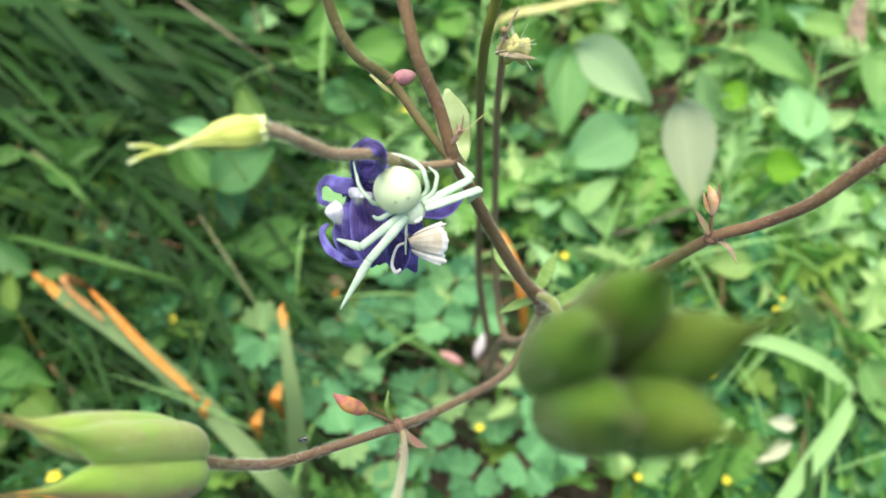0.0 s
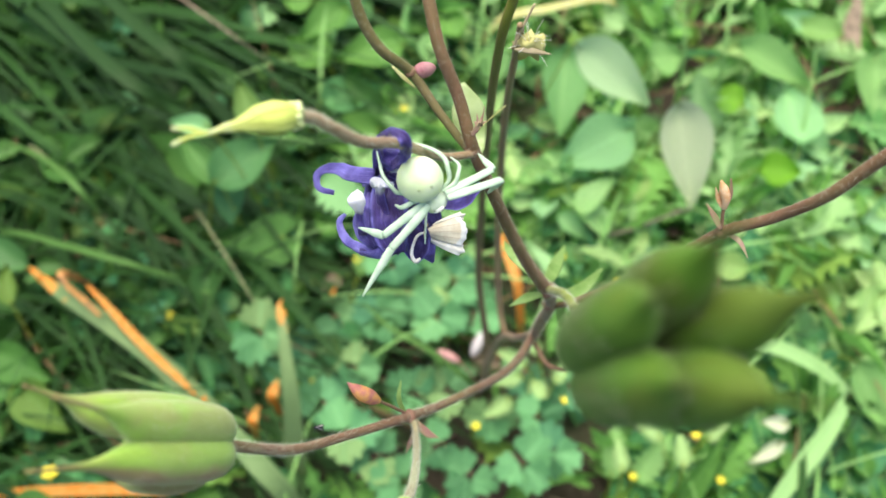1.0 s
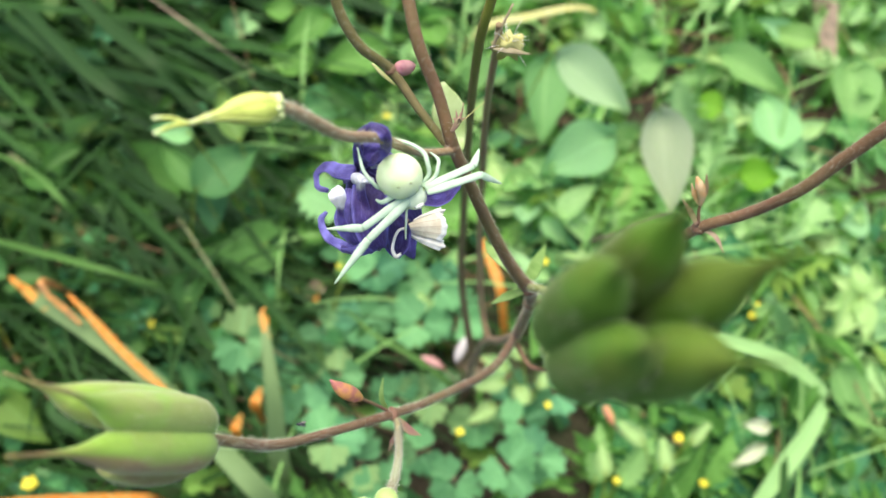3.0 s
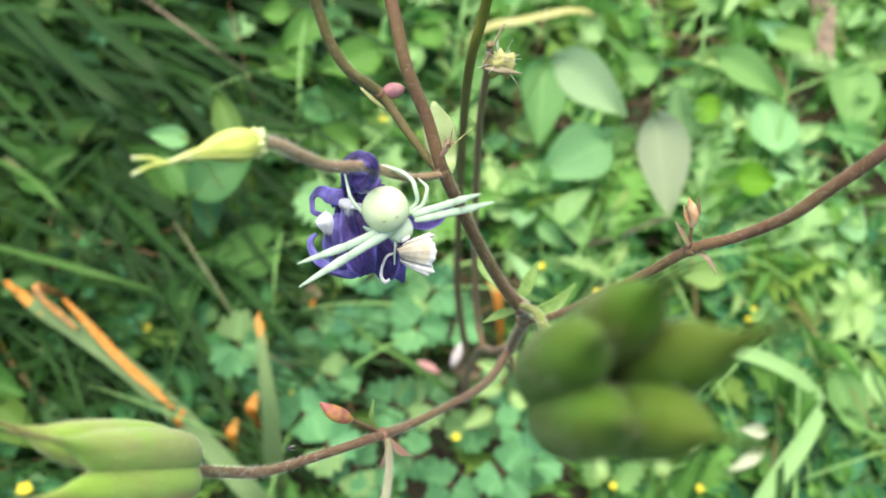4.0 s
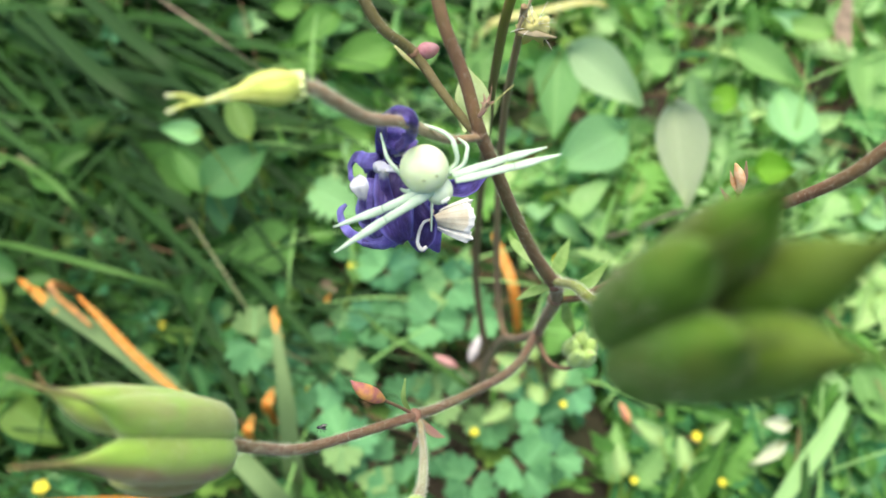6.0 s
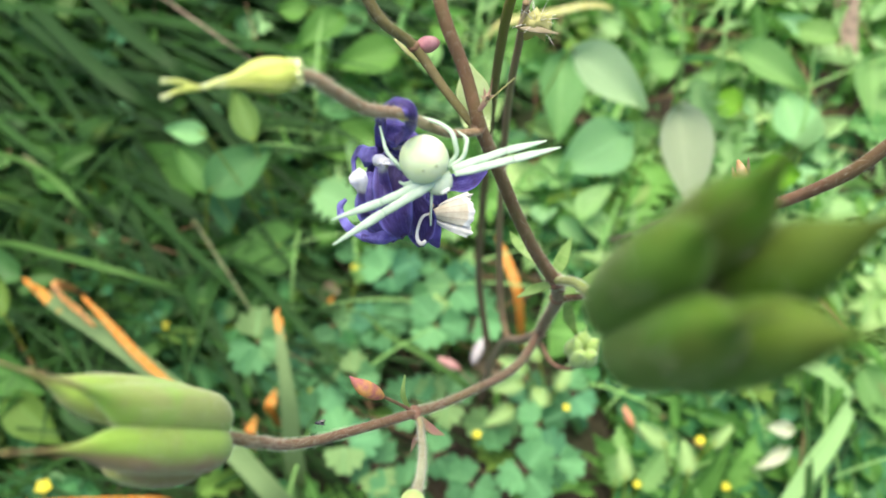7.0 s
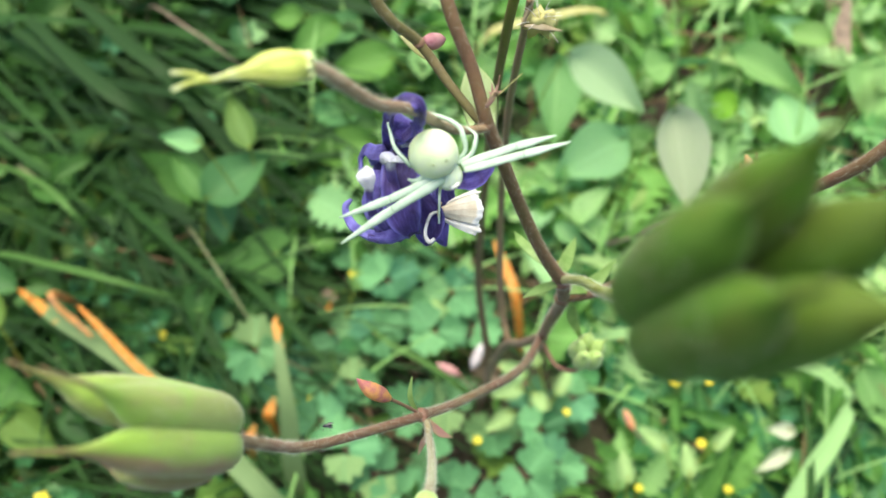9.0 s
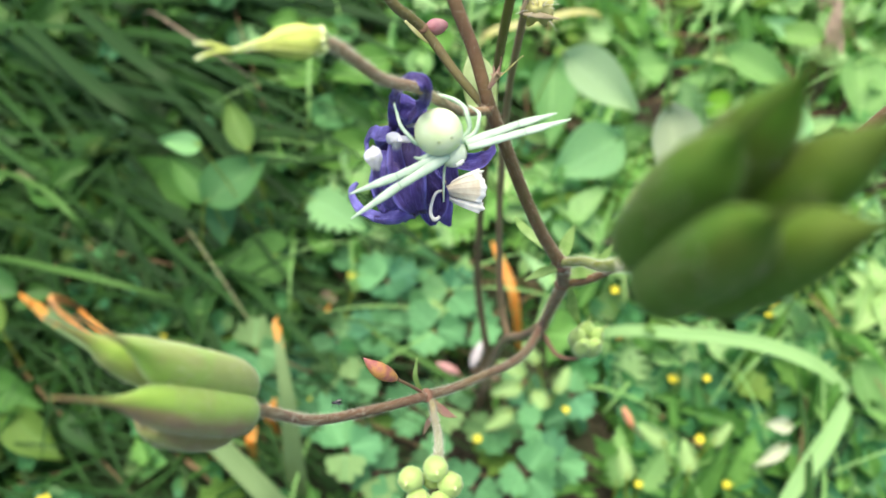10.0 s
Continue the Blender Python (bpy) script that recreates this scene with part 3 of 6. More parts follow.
def low_cover():
    mixed = "mixed small light green weed leaves over soil"

    def weedy(scale, seed, floor):
        return lambda x, y: rightness(x, y) * bare(x, y) * patchy(scale, seed, floor)(x, y)

    scatter("low_leaves", POINTED, spots(900, 11, -0.2, 0.5, 0.05, 0.75, weedy(9, 3, 0.1)), (0.011, 0.028), (-0.006, 0.026), 0.65, COVER, mixed, "weeds", 1, 0.0005)
    scatter("low_leaves", SMALL, spots(420, 44, -0.2, 0.5, 0.05, 0.75, weedy(12, 23, 0.05)), (0.008, 0.018), (-0.006, 0.026), 0.6, COVER, mixed, "weeds", 44, 0.0005)
    scatter("low_leaves", JAGGED, spots(620, 41, -0.2, 0.5, 0.05, 0.75, weedy(11, 13, 0.06)), (0.016, 0.042), (-0.004, 0.03), 0.6, COVER, mixed, "weeds", 41, 0.0005)
    scatter("low_leaves", PINNATE, spots(260, 45, -0.1, 0.5, 0.05, 0.75, weedy(8, 27, 0.05)), (0.03, 0.065), (0.0, 0.03), 0.5, COVER, mixed, "weeds", 45, 0.0006)
    scatter("low_leaves", LOBED_SMALL, spots(420, 42, -0.2, 0.5, 0.05, 0.75, weedy(9, 17, 0.05)), (0.012, 0.026), (-0.004, 0.03), 0.5, COVER, mixed, "weeds", 42, 0.0005)
    scatter("low_leaves", NARROW, spots(700, 43, -0.15, 0.5, 0.05, 0.75, weedy(10, 31, 0.2)), (0.02, 0.06), (0.0, 0.035), 0.8, COVER, mixed, "weeds", 43, 0.0004)
    scatter("low_leaves", OVATE, spots(230, 12, -0.1, 0.5, 0.05, 0.75, weedy(7, 8, 0.08)), (0.018, 0.04), (0.0, 0.035), 0.75, COVER, mixed, "weeds", 2, 0.0006)
    scatter("dark_low_leaves", POINTED, spots(1500, 13, -0.55, 0.1, 0.05, 0.75, lambda x, y: (1 - 0.8 * rightness(x, y)) * bare(x, y)), (0.015, 0.038), (-0.006, 0.03), 0.5, COVER_SHADED,
            "small green leaves under long grass, shade in their colour", "weeds", 3, 0.0005)
    scatter("dark_low_leaves", OVATE, spots(250, 14, -0.55, 0.05, 0.05, 0.75, lambda x, y: (1 - 0.8 * rightness(x, y)) * bare(x, y)), (0.02, 0.042), (0.0, 0.05), 0.5, COVER_SHADED,
            "small green leaves under long grass, shade in their colour", "weeds", 4, 0.0006)
    trefoil = "low dark green clover with three-part leaves"
    scatter("clover_patch", CLOVER_LEAF, spots(760, 15, -0.28, 0.42, 0.07, 0.5, lambda x, y: bare(x, y) * patchy(8, 21, 0.05)(x, y)), (0.007, 0.013), (0.003, 0.03), 0.3, CLOVER, trefoil, "clover", 5, 0.0004)
    scatter("clover_patch", CLOVER_LEAF, spots(560, 16, 0.08, 0.36, 0.09, 0.33), (0.007, 0.013), (0.005, 0.03), 0.3, CLOVER, trefoil, "clover", 6, 0.0004)
    scatter("clover_patch", CLOVER_LEAF, spots(150, 22, -0.26, -0.04, 0.1, 0.3), (0.006, 0.011), (0.01, 0.035), 0.3, CLOVER, trefoil, "clover", 12, 0.0004)
    pale = "mixed pale green weed leaves standing over the others"
    scatter("light_low_leaves", OVATE, spots(210, 18, -0.2, 0.5, 0.3, 0.78, weedy(8, 5, 0.06)), (0.02, 0.042), (0.015, 0.045), 0.6, COVER_LIGHT, pale, "weeds", 8, 0.0006)
    scatter("light_low_leaves", POINTED, spots(330, 19, 0.0, 0.5, 0.2, 0.7, weedy(10, 6, 0.05)), (0.014, 0.034), (0.01, 0.04), 0.6, COVER_LIGHT, pale, "weeds", 9, 0.0005)
    scatter("light_low_leaves", JAGGED, spots(190, 20, -0.2, 0.5, 0.25, 0.78, weedy(9, 33, 0.05)), (0.02, 0.045), (0.01, 0.045), 0.65, COVER_LIGHT, pale, "weeds", 10, 0.0005)
    scatter("light_low_leaves", PINNATE, spots(90, 24, 0.05, 0.5, 0.08, 0.7, weedy(7, 37, 0.05)), (0.03, 0.06), (0.01, 0.04), 0.5, COVER_LIGHT, pale, "weeds", 24, 0.0006)
    scatter("leaf_litter", SMALL, [(x + 0.02, y + 0.013) for x, y in spots(1000, 17, -0.5, 0.5, 0.05, 0.75)], (0.008, 0.026), (-0.014, 0.006), 0.5, DEAD,
            "brown dead leaves lying on the soil", "leaf litter", 7)


def grass_stuff(name, roots, length, way, spread, width, droop, material, label, seed, rise=(0.9, 1.45)):
    rng = np.random.default_rng(seed)
    shape = Shape()
    for x, y in roots:
        size = rng.uniform(*length)
        a = math.atan2(way[1], way[0]) + rng.normal(0, spread)
        w = rng.uniform(*width)
        bend = rng.uniform(*droop)
        lift0 = rng.uniform(*rise)
        pts, p, ang = [], np.array([x, y, -0.012]), lift0
        seg = 9
        for k in range(seg + 1):
            pts.append(p.copy())
            d = np.array([math.cos(a) * math.cos(ang), math.sin(a) * math.cos(ang), math.sin(ang)])
            p = p + d * size / seg
            ang -= bend / seg
            if p[2] < 0.01:
                p[2] = 0.01
        pts = np.array(pts)
        side = np.array([-math.sin(a), math.cos(a), 0.0])
        vs, uv = [], []
        for k in range(seg + 1):
            v = k / seg
            ww = w * (1 - v**2.5) * (0.6 + 0.4 * min(1, v * 4)) + 0.0001
            vs += [pts[k] - side * ww, pts[k] + np.array([0, 0, -ww * 0.35]), pts[k] + side * ww]
            uv += [(0, v), (0.5, v), (1, v)]
        fs = []
        for k in range(seg):
            b = 3 * k
            fs += [(b, b + 1, b + 4, b + 3), (b + 1, b + 2, b + 5, b + 4)]
        shape.put(vs, fs, uv)
    ob = part(name, shape, material)
    return tagged(ob, label, "grass", kind="stuff")


def grasses():
    lab = "long dark green grass blades bending over, shade in their colour"
    grass_stuff("long_grass", spots(520, 31, -0.75, -0.15, 0.36, 0.9), (0.18, 0.42), (0.84, -0.54), 0.3, (0.0014, 0.005), (0.4, 1.2), GRASS_SHADE, lab, 31, (0.15, 0.5))
    grass_stuff("long_grass", spots(300, 32, -0.6, -0.1, 0.12, 0.45), (0.1, 0.26), (0.95, -0.3), 0.55, (0.0006, 0.0018), (0.5, 1.5), GRASS_SHADE, lab, 32, (0.2, 0.8))
    grass_stuff("broad_grass", spots(130, 33, -0.7, -0.2, 0.42, 0.85), (0.25, 0.44), (0.84, -0.54), 0.25, (0.004, 0.0085), (0.5, 1.2), GRASS_SHADE, "broad dark green grass blades arching over, shade in their colour", 33, (0.18, 0.5))
    grass_stuff("long_grass", spots(240, 36, -0.36, -0.1, 0.04, 0.3), (0.06, 0.16), (0.9, -0.35), 0.8, (0.0008, 0.0022), (0.6, 1.6), GRASS_SHADE, lab, 36, (0.3, 1.0))
    grass_stuff("long_grass", spots(120, 37, -0.5, -0.12, 0.2, 0.55), (0.2, 0.36), (0.9, -0.44), 0.4, (0.0008, 0.0018), (0.8, 1.8), GRASS_MID_SHADE, "thin mid green grass blades lying over the dark grass", 37, (0.2, 0.5))
    grass_stuff("dry_grass", spots(280, 35, -0.6, 0.45, 0.1, 0.75), (0.06, 0.2), (0.7, -0.7), 1.2, (0.0006, 0.0016), (0.4, 1.6), DRY_GRASS, "thin brown dead grass lying among the green", 35, (0.15, 0.6))
    grass_stuff("light_grass", spots(190, 34, -0.1, 0.45, 0.1, 0.7), (0.06, 0.16), (0.2, -0.9), 1.6, (0.0006, 0.0018), (0.8, 2.0), GRASS_LIGHT, "thin light green grass blades among weeds", 34)


low_cover()
grasses()


# ---- the garden beyond: the same weeds and grass, thinning out ----
def beyond(count, seed, inner, outer):
    rng = np.random.default_rng(seed)
    out = []
    while len(out) < count:
        a, r = rng.uniform(0, 2 * math.pi), inner + (outer - inner) * rng.random() ** 1.3
        x, y = r * math.cos(a), 0.35 + r * math.sin(a)
        if (-0.6 < x < 0.5 and 0.05 < y < 0.78) or (abs(x) < 0.06 and abs(y) < 0.12):
            continue
        if noise.noise(Vector((x * 3, y * 3, 8))) < 0.3:
            out.append((x, y))
    return out


scatter("garden_weeds", SMALL, beyond(5200, 61, 0.2, 1.6), (0.015, 0.04), (-0.004, 0.035), 0.6, COVER, "mixed green weeds covering the garden ground", "weeds", 61)
scatter("garden_weeds", SMALL, beyond(4200, 62, 1.0, 4.5), (0.03, 0.085), (0.0, 0.05), 0.6, COVER, "mixed green weeds covering the garden ground", "weeds", 62)
scatter("garden_weeds", SMALL, beyond(2600, 63, 0.25, 2.2), (0.015, 0.035), (-0.004, 0.03), 0.5, COVER_SHADED, "weeds in the shade-darkened green covering the garden ground", "weeds", 63)
grass_stuff("garden_grass", beyond(2600, 64, 0.3, 2.2), (0.1, 0.3), (0.78, -0.62), 0.9, (0.0015, 0.004), (0.6, 1.5), GRASS_SHADE, "long green grass over the garden ground", 64, (0.5, 1.2))
grass_stuff("garden_grass", beyond(1800, 65, 1.2, 4.5), (0.15, 0.4), (0.78, -0.62), 1.2, (0.003, 0.007), (0.6, 1.5), GRASS_SHADE, "long green grass over the garden ground", 65, (0.5, 1.2))

# ---- leaves that stand out, by the plant ----
MESHES = {}


def template_mesh(template, key, material):
    if (key, material.name) not in MESHES:
        me = Shape().put(*template).mesh(key)
        me.materials.append(material)
        MESHES[key, material.name] = me
    return MESHES[key, material.name]


def leaf_pose(base, tip, wide, face):
    b, t = Vector(base), Vector(tip)
    y = t - b
    size = y.length
    y.normalize()
    x = y.cross(Vector(face)).normalized()
    z = x.cross(y)
    m = Matrix((x * size * wide, y * size, z * size)).transposed().to_4x4()
    return Matrix.Translation(b) @ m


def weed(template, material, base, tip, wide, label):
    """One leaf on its stalk, rooted in the soil."""
    b, t = Vector(base) * 0.001, Vector(tip) * 0.001
    back = (b - t).normalized()
    foot = Vector((b.x + back.x * 0.02, b.y + back.y * 0.02, -0.012))
    if material is DEAD:
        ob = thing("dead_leaf", foot, label, "dead leaf")
    else:
        ob = thing("leafy_weed", foot, label, "weed", "weeds round the columbine")
    o = Matrix.Translation(-foot)
    face = Vector((0.05 * math.sin(b.x * 900), -0.35, 1))
    key = {id(OVATE): "ovate", id(BROAD): "broad", id(SMALL): "small", id(TOOTHED): "toothed", id(PINNATE): "pinnate", id(HEART): "heart"}[id(template)]
    part("leaf", template_mesh(template, key, material), material, ob, at=o @ leaf_pose(b, t, wide, face))
    mid = (foot + b) / 2 + back * 0.006
    stalk = tube([Vector(), mid - foot, b - foot, b - foot - back * 0.004], [0.0007, 0.0006, 0.0005, 0.0003], sides=6, steps=4)
    part("stalk", stalk, STEM_GREEN, ob)


def columbine_leaf(centre, turn, size):
    """A leaf of three lobed leaflets on a slender stalk."""
    c, s = Vector(centre) * 0.001, size * 0.001
    foot = Vector((0.03, 0.19, -0.012)) + (c - Vector((0.03, 0.19, 0))) * 0.55
    foot.z = -0.012
    ob = thing("columbine_leaf", foot, "bluish green columbine leaf with three lobed leaflets", "leaf", "columbine leaves")
    rng = random.Random(int(turn * 7 + size))
    for k in (-1, 0, 1):
        a = radians(turn + k * 105)
        d = Vector((math.sin(a), math.cos(a), rng.uniform(-0.3, 0.2)))
        face = Vector((rng.uniform(-0.45, 0.45), -0.3 + rng.uniform(-0.45, 0.45), 1))
        base = c + d * s * 0.12
        part("leaflet", template_mesh(LOBED, "lobed", COLUMBINE), COLUMBINE, ob, at=Matrix.Translation(-foot) @ leaf_pose(base, base + d * s * rng.uniform(0.78, 1.0), rng.uniform(0.85, 1.05), face))
    stalk = tube([Vector(), (c - foot) * 0.6 + Vector((0, 0, 0.008)), c - foot], [0.0008, 0.0006, 0.0005], sides=6)
    part("stalk", stalk, STEM_PINK, ob)


def yellow_flower(place, half):
    """A small round yellow flower head of five petals on a thin stalk."""
    p, r = Vector(place) * 0.001, half * 0.00088
    ob = thing("yellow_flower", Vector((p.x, p.y, -0.012)), "small bright yellow wild flower among clover", "flower", "yellow flowers")
    up = p.z + 0.012
    for k in range(5):
        a = 2 * math.pi * k / 5
        d = Vector((math.cos(a), math.sin(a) * 0.95, 0.25))
        sh = tube([Vector((0, 0, up)), Vector((0, 0, up)) + d * r * 0.55, Vector((0, 0, up)) + d * r], [r * 0.2, r * 0.5, r * 0.2], [r * 0.12, r * 0.1, r * 0.06], sides=8, steps=3, hint=(0, 0, 1))
        part("petal", sh, YELLOW, ob)
    part("stalk", tube([Vector(), Vector((0.002, 0.001, up * 0.5)), Vector((0, 0, up))], [0.0005, 0.0004, 0.0005], sides=6), STEM_GREEN, ob)


# weeds with leaves that stand out
weed(OVATE, WEED_BLUE, (136, 370, 66), (84, 344, 58), 1.08, "light green heart-shaped weed leaf on a low stalk")
weed(OVATE, WEED_BLUE, (263, 366, 56), (262, 420, 66), 1.00, "light green heart-shaped weed leaf on a low stalk")
weed(OVATE, PALE_LEAF, (138, 318, 160), (149, 262, 130), 0.74, "pale grey-green underside of a drooping weed leaf")
weed(OVATE, PALE_BLUE, (82, 379, 140), (137, 350, 120), 0.78, "pale grey-green underside of a drooping weed leaf")
weed(SMALL, WEED_VIVID, (226, 402, 60), (201, 412, 60), 1.30, "small round bright green weed leaf")
weed(SMALL, WEED_VIVID, (224, 342, 60), (258, 341, 60), 1.10, "small round bright green weed leaf")
weed(SMALL, WEED, (154, 431, 70), (182, 443, 70), 1.40, "small round bright green weed leaf")
weed(OVATE, WEED, (92, 444, 70), (88, 377, 50), 0.75, "long light green weed leaf standing upright")
weed(SMALL, COLUMBINE, (144, 420, 30), (117, 422, 30), 1.30, "small bluish green leaf near the soil")
weed(OVATE, WEED, (230, 463, 60), (291, 435, 50), 0.70, "long light green weed leaf standing upright")
weed(OVATE, WEED, (323, 484, 50), (282, 502, 50), 0.80, "light green heart-shaped weed leaf on a low stalk")
weed(OVATE, WEED, (346, 466, 50), (340, 399, 40), 0.90, "light green heart-shaped weed leaf on a low stalk")
weed(OVATE, COVER_LIGHT, (297, 249, 50), (269, 241, 50), 0.75, "yellowish green weed leaf on a low stalk")
weed(OVATE, COVER_LIGHT, (297, 249, 50), (274, 220, 50), 0.75, "yellowish green weed leaf on a low stalk")
weed(OVATE, COVER_LIGHT, (297, 249, 50), (281, 268, 50), 0.75, "yellowish green weed leaf on a low stalk")
weed(OVATE, COVER_LIGHT, (297, 249, 50), (294, 217, 50), 0.75, "yellowish green weed leaf on a low stalk")
weed(OVATE, COVER_LIGHT, (297, 249, 50), (302, 279, 50), 0.75, "yellowish green weed leaf on a low stalk")
weed(OVATE, COVER_LIGHT, (297, 249, 50), (320, 259, 50), 0.75, "yellowish green weed leaf on a low stalk")
weed(OVATE, WEED, (260, 300, 40), (269, 268, 40), 0.90, "light green heart-shaped weed leaf on a low stalk")
weed(OVATE, WEED, (151, 359, 30), (130, 326, 30), 0.90, "light green heart-shaped weed leaf on a low stalk")
weed(OVATE, WEED, (218, 277, 30), (183, 281, 30), 0.90, "light green heart-shaped weed leaf on a low stalk")
weed(OVATE, WEED, (97, 332, 30), (120, 308, 30), 0.90, "light green heart-shaped weed leaf on a low stalk")
weed(TOOTHED, WEED, (121, 125, 30), (144, 149, 50), 0.80, "jagged light green leaf reaching upward")
weed(TOOTHED, WEED, (108, 128, 30), (111, 158, 50), 0.80, "jagged light green leaf reaching upward")
weed(TOOTHED, WEED, (148, 118, 30), (173, 137, 40), 0.80, "jagged light green leaf reaching upward")
weed(OVATE, WEED, (267, 201, 50), (282, 156, 40), 0.80, "jagged light green leaf reaching upward")
weed(SMALL, CREAM_LEAF, (217, 159, 45), (199, 159, 50), 0.8, "bleached curled leaf lying on clover")
weed(SMALL, CREAM_LEAF, (213, 149, 42), (190, 135, 42), 0.5, "bleached curled leaf lying on clover")
weed(OVATE, WEED_DULL, (-152, 300, 85), (-112, 330, 100), 0.95, "green triangular half of a folded weed leaf")
weed(OVATE, WEED_DULL, (-147, 301, 80), (-180, 336, 95), 0.55, "olive green folded weed leaf among grass")
weed(OVATE, WEED_DULL, (-147, 318, 70), (-144, 284, 60), 0.95, "dull green weed leaf hanging under a folded leaf")
weed(HEART, WEED_DARK, (-110, 284, 46), (-142, 273, 42), 0.9, "dull green heart-shaped weed leaf among grass")
weed(OVATE, WEED_DULL, (-150, 245, 40), (-171, 258, 45), 0.9, "dull green weed leaf low among grass")
weed(OVATE, WEED_BLUE, (-141, 303, 140), (-164, 302, 150), 0.85, "small pale grey-green leaf among grass")
weed(OVATE, WEED_DULL, (-123, 329, 100), (-141, 369, 115), 0.6, "narrow green leaf among grass")
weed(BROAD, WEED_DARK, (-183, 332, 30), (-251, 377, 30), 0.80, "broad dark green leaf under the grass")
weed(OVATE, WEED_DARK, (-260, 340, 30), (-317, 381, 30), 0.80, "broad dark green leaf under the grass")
weed(OVATE, WEED_MID, (-63, 506, 50), (-98, 479, 50), 0.90, "narrow green leaf among grass")
weed(OVATE, WEED_MID, (-80, 492, 60), (-115, 460, 60), 0.90, "narrow green leaf among grass")
weed(OVATE, WEED_MID, (-90, 437, 50), (-129, 472, 50), 0.90, "narrow green leaf among grass")
weed(SMALL, WEED_MID, (-109, 505, 50), (-138, 510, 50), 1.10, "small round bright green weed leaf")
weed(OVATE, WEED_MID, (-93, 392, 60), (-48, 412, 60), 0.90, "narrow green leaf among grass")
weed(OVATE, WEED_MID, (-32, 453, 60), (-85, 440, 60), 0.90, "narrow green leaf among grass")
weed(OVATE, WEED_MID, (-47, 377, 50), (-96, 365, 50), 0.90, "narrow green leaf among grass")
weed(TOOTHED, WEED_BLUE, (-88, 322, 60), (-48, 302, 55), 1.25, "bluish green leaf beside the grass")
weed(OVATE, WEED_MID, (12, 470, 50), (-7, 508, 50), 0.90, "narrow green leaf among grass")
weed(OVATE, WEED, (80, 356, 40), (54, 340, 40), 0.90, "narrow green leaf among grass")
weed(BROAD, COLUMBINE, (-56, 287, 30), (-76, 305, 30), 1.1, "bluish green leaf beside the grass")
weed(OVATE, WEED_DARK, (-94, 261, 25), (-115, 255, 25), 0.8, "narrow dark green leaf among grass")
weed(OVATE, WEED, (-58, 263, 30), (-44, 291, 30), 0.90, "narrow green leaf among grass")
weed(SMALL, DEAD, (-121, 317, 20), (-105, 303, 20), 1.00, "brown dead leaf lying among grass")
weed(SMALL, DEAD, (-71, 268, 20), (-84, 257, 20), 1.00, "brown dead leaf lying among grass")
weed(SMALL, DEAD, (-26, 245, 20), (-12, 232, 20), 1.00, "brown dead leaf lying among grass")
weed(BROAD, COLUMBINE, (-3, 272, 40), (-27, 295, 40), 1.00, "bluish green leaf beside the grass")
weed(PINNATE, COVER_LIGHT, (53, 189, 60), (37, 194, 68), 0.8, "jagged light green leaf reaching upward")
weed(PINNATE, COVER_LIGHT, (51, 183, 55), (33, 176, 63), 0.8, "jagged light green leaf reaching upward")
weed(PINNATE, COVER_LIGHT, (62, 196, 60), (53, 207, 68), 0.8, "jagged light green leaf reaching upward")
weed(PINNATE, COVER_LIGHT, (61, 181, 50), (64, 162, 58), 0.8, "jagged light green leaf reaching upward")
weed(PINNATE, COVER_LIGHT, (45, 171, 45), (30, 158, 53), 0.8, "jagged light green leaf reaching upward")
weed(PINNATE, COVER_LIGHT, (73, 181, 50), (82, 195, 58), 0.8, "jagged light green leaf reaching upward")
weed(PINNATE, COVER_LIGHT, (6, 234, 50), (-4, 243, 58), 0.8, "jagged light green leaf reaching upward")
weed(PINNATE, COVER_LIGHT, (133, 143, 60), (118, 154, 68), 0.8, "jagged light green leaf reaching upward")
weed(PINNATE, COVER_LIGHT, (144, 127, 60), (143, 145, 68), 0.8, "jagged light green leaf reaching upward")
weed(PINNATE, COVER_LIGHT, (164, 147, 50), (177, 157, 58), 0.8, "jagged light green leaf reaching upward")
weed(PINNATE, COVER_LIGHT, (109, 125, 55), (107, 142, 63), 0.8, "jagged light green leaf reaching upward")
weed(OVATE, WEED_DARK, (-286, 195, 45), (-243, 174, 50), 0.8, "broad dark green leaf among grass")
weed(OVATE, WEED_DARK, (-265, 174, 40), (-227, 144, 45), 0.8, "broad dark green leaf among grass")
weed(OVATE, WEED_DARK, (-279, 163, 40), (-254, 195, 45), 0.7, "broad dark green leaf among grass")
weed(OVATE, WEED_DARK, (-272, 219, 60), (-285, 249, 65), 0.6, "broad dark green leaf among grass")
# columbine leaves round the foot of the plant
columbine_leaf((-22, 251, 33), 85, 21)
columbine_leaf((9, 250, 53), 34, 19)
columbine_leaf((-42, 227, 39), 58, 20)
columbine_leaf((-66, 224, 35), 141, 19)
columbine_leaf((-82, 203, 32), 211, 20)
columbine_leaf((-112, 203, 68), 102, 20)
columbine_leaf((-52, 185, 58), 105, 16)
columbine_leaf((-2, 222, 56), 211, 19)
columbine_leaf((22, 231, 46), 11, 20)
columbine_leaf((-72, 166, 45), 33, 20)
columbine_leaf((-55, 144, 57), 75, 20)
columbine_leaf((-38, 134, 42), 267, 20)
columbine_leaf((-16, 178, 34), 299, 20)
columbine_leaf((6, 179, 37), 295, 19)
columbine_leaf((61, 157, 55), 316, 17)
columbine_leaf((50, 126, 64), 142, 19)
columbine_leaf((68, 135, 55), 99, 19)
columbine_leaf((20, 123, 46), 221, 17)
columbine_leaf((-19, 120, 37), 269, 21)
columbine_leaf((-98, 195, 33), 332, 17)
columbine_leaf((-34, 265, 44), 61, 22)
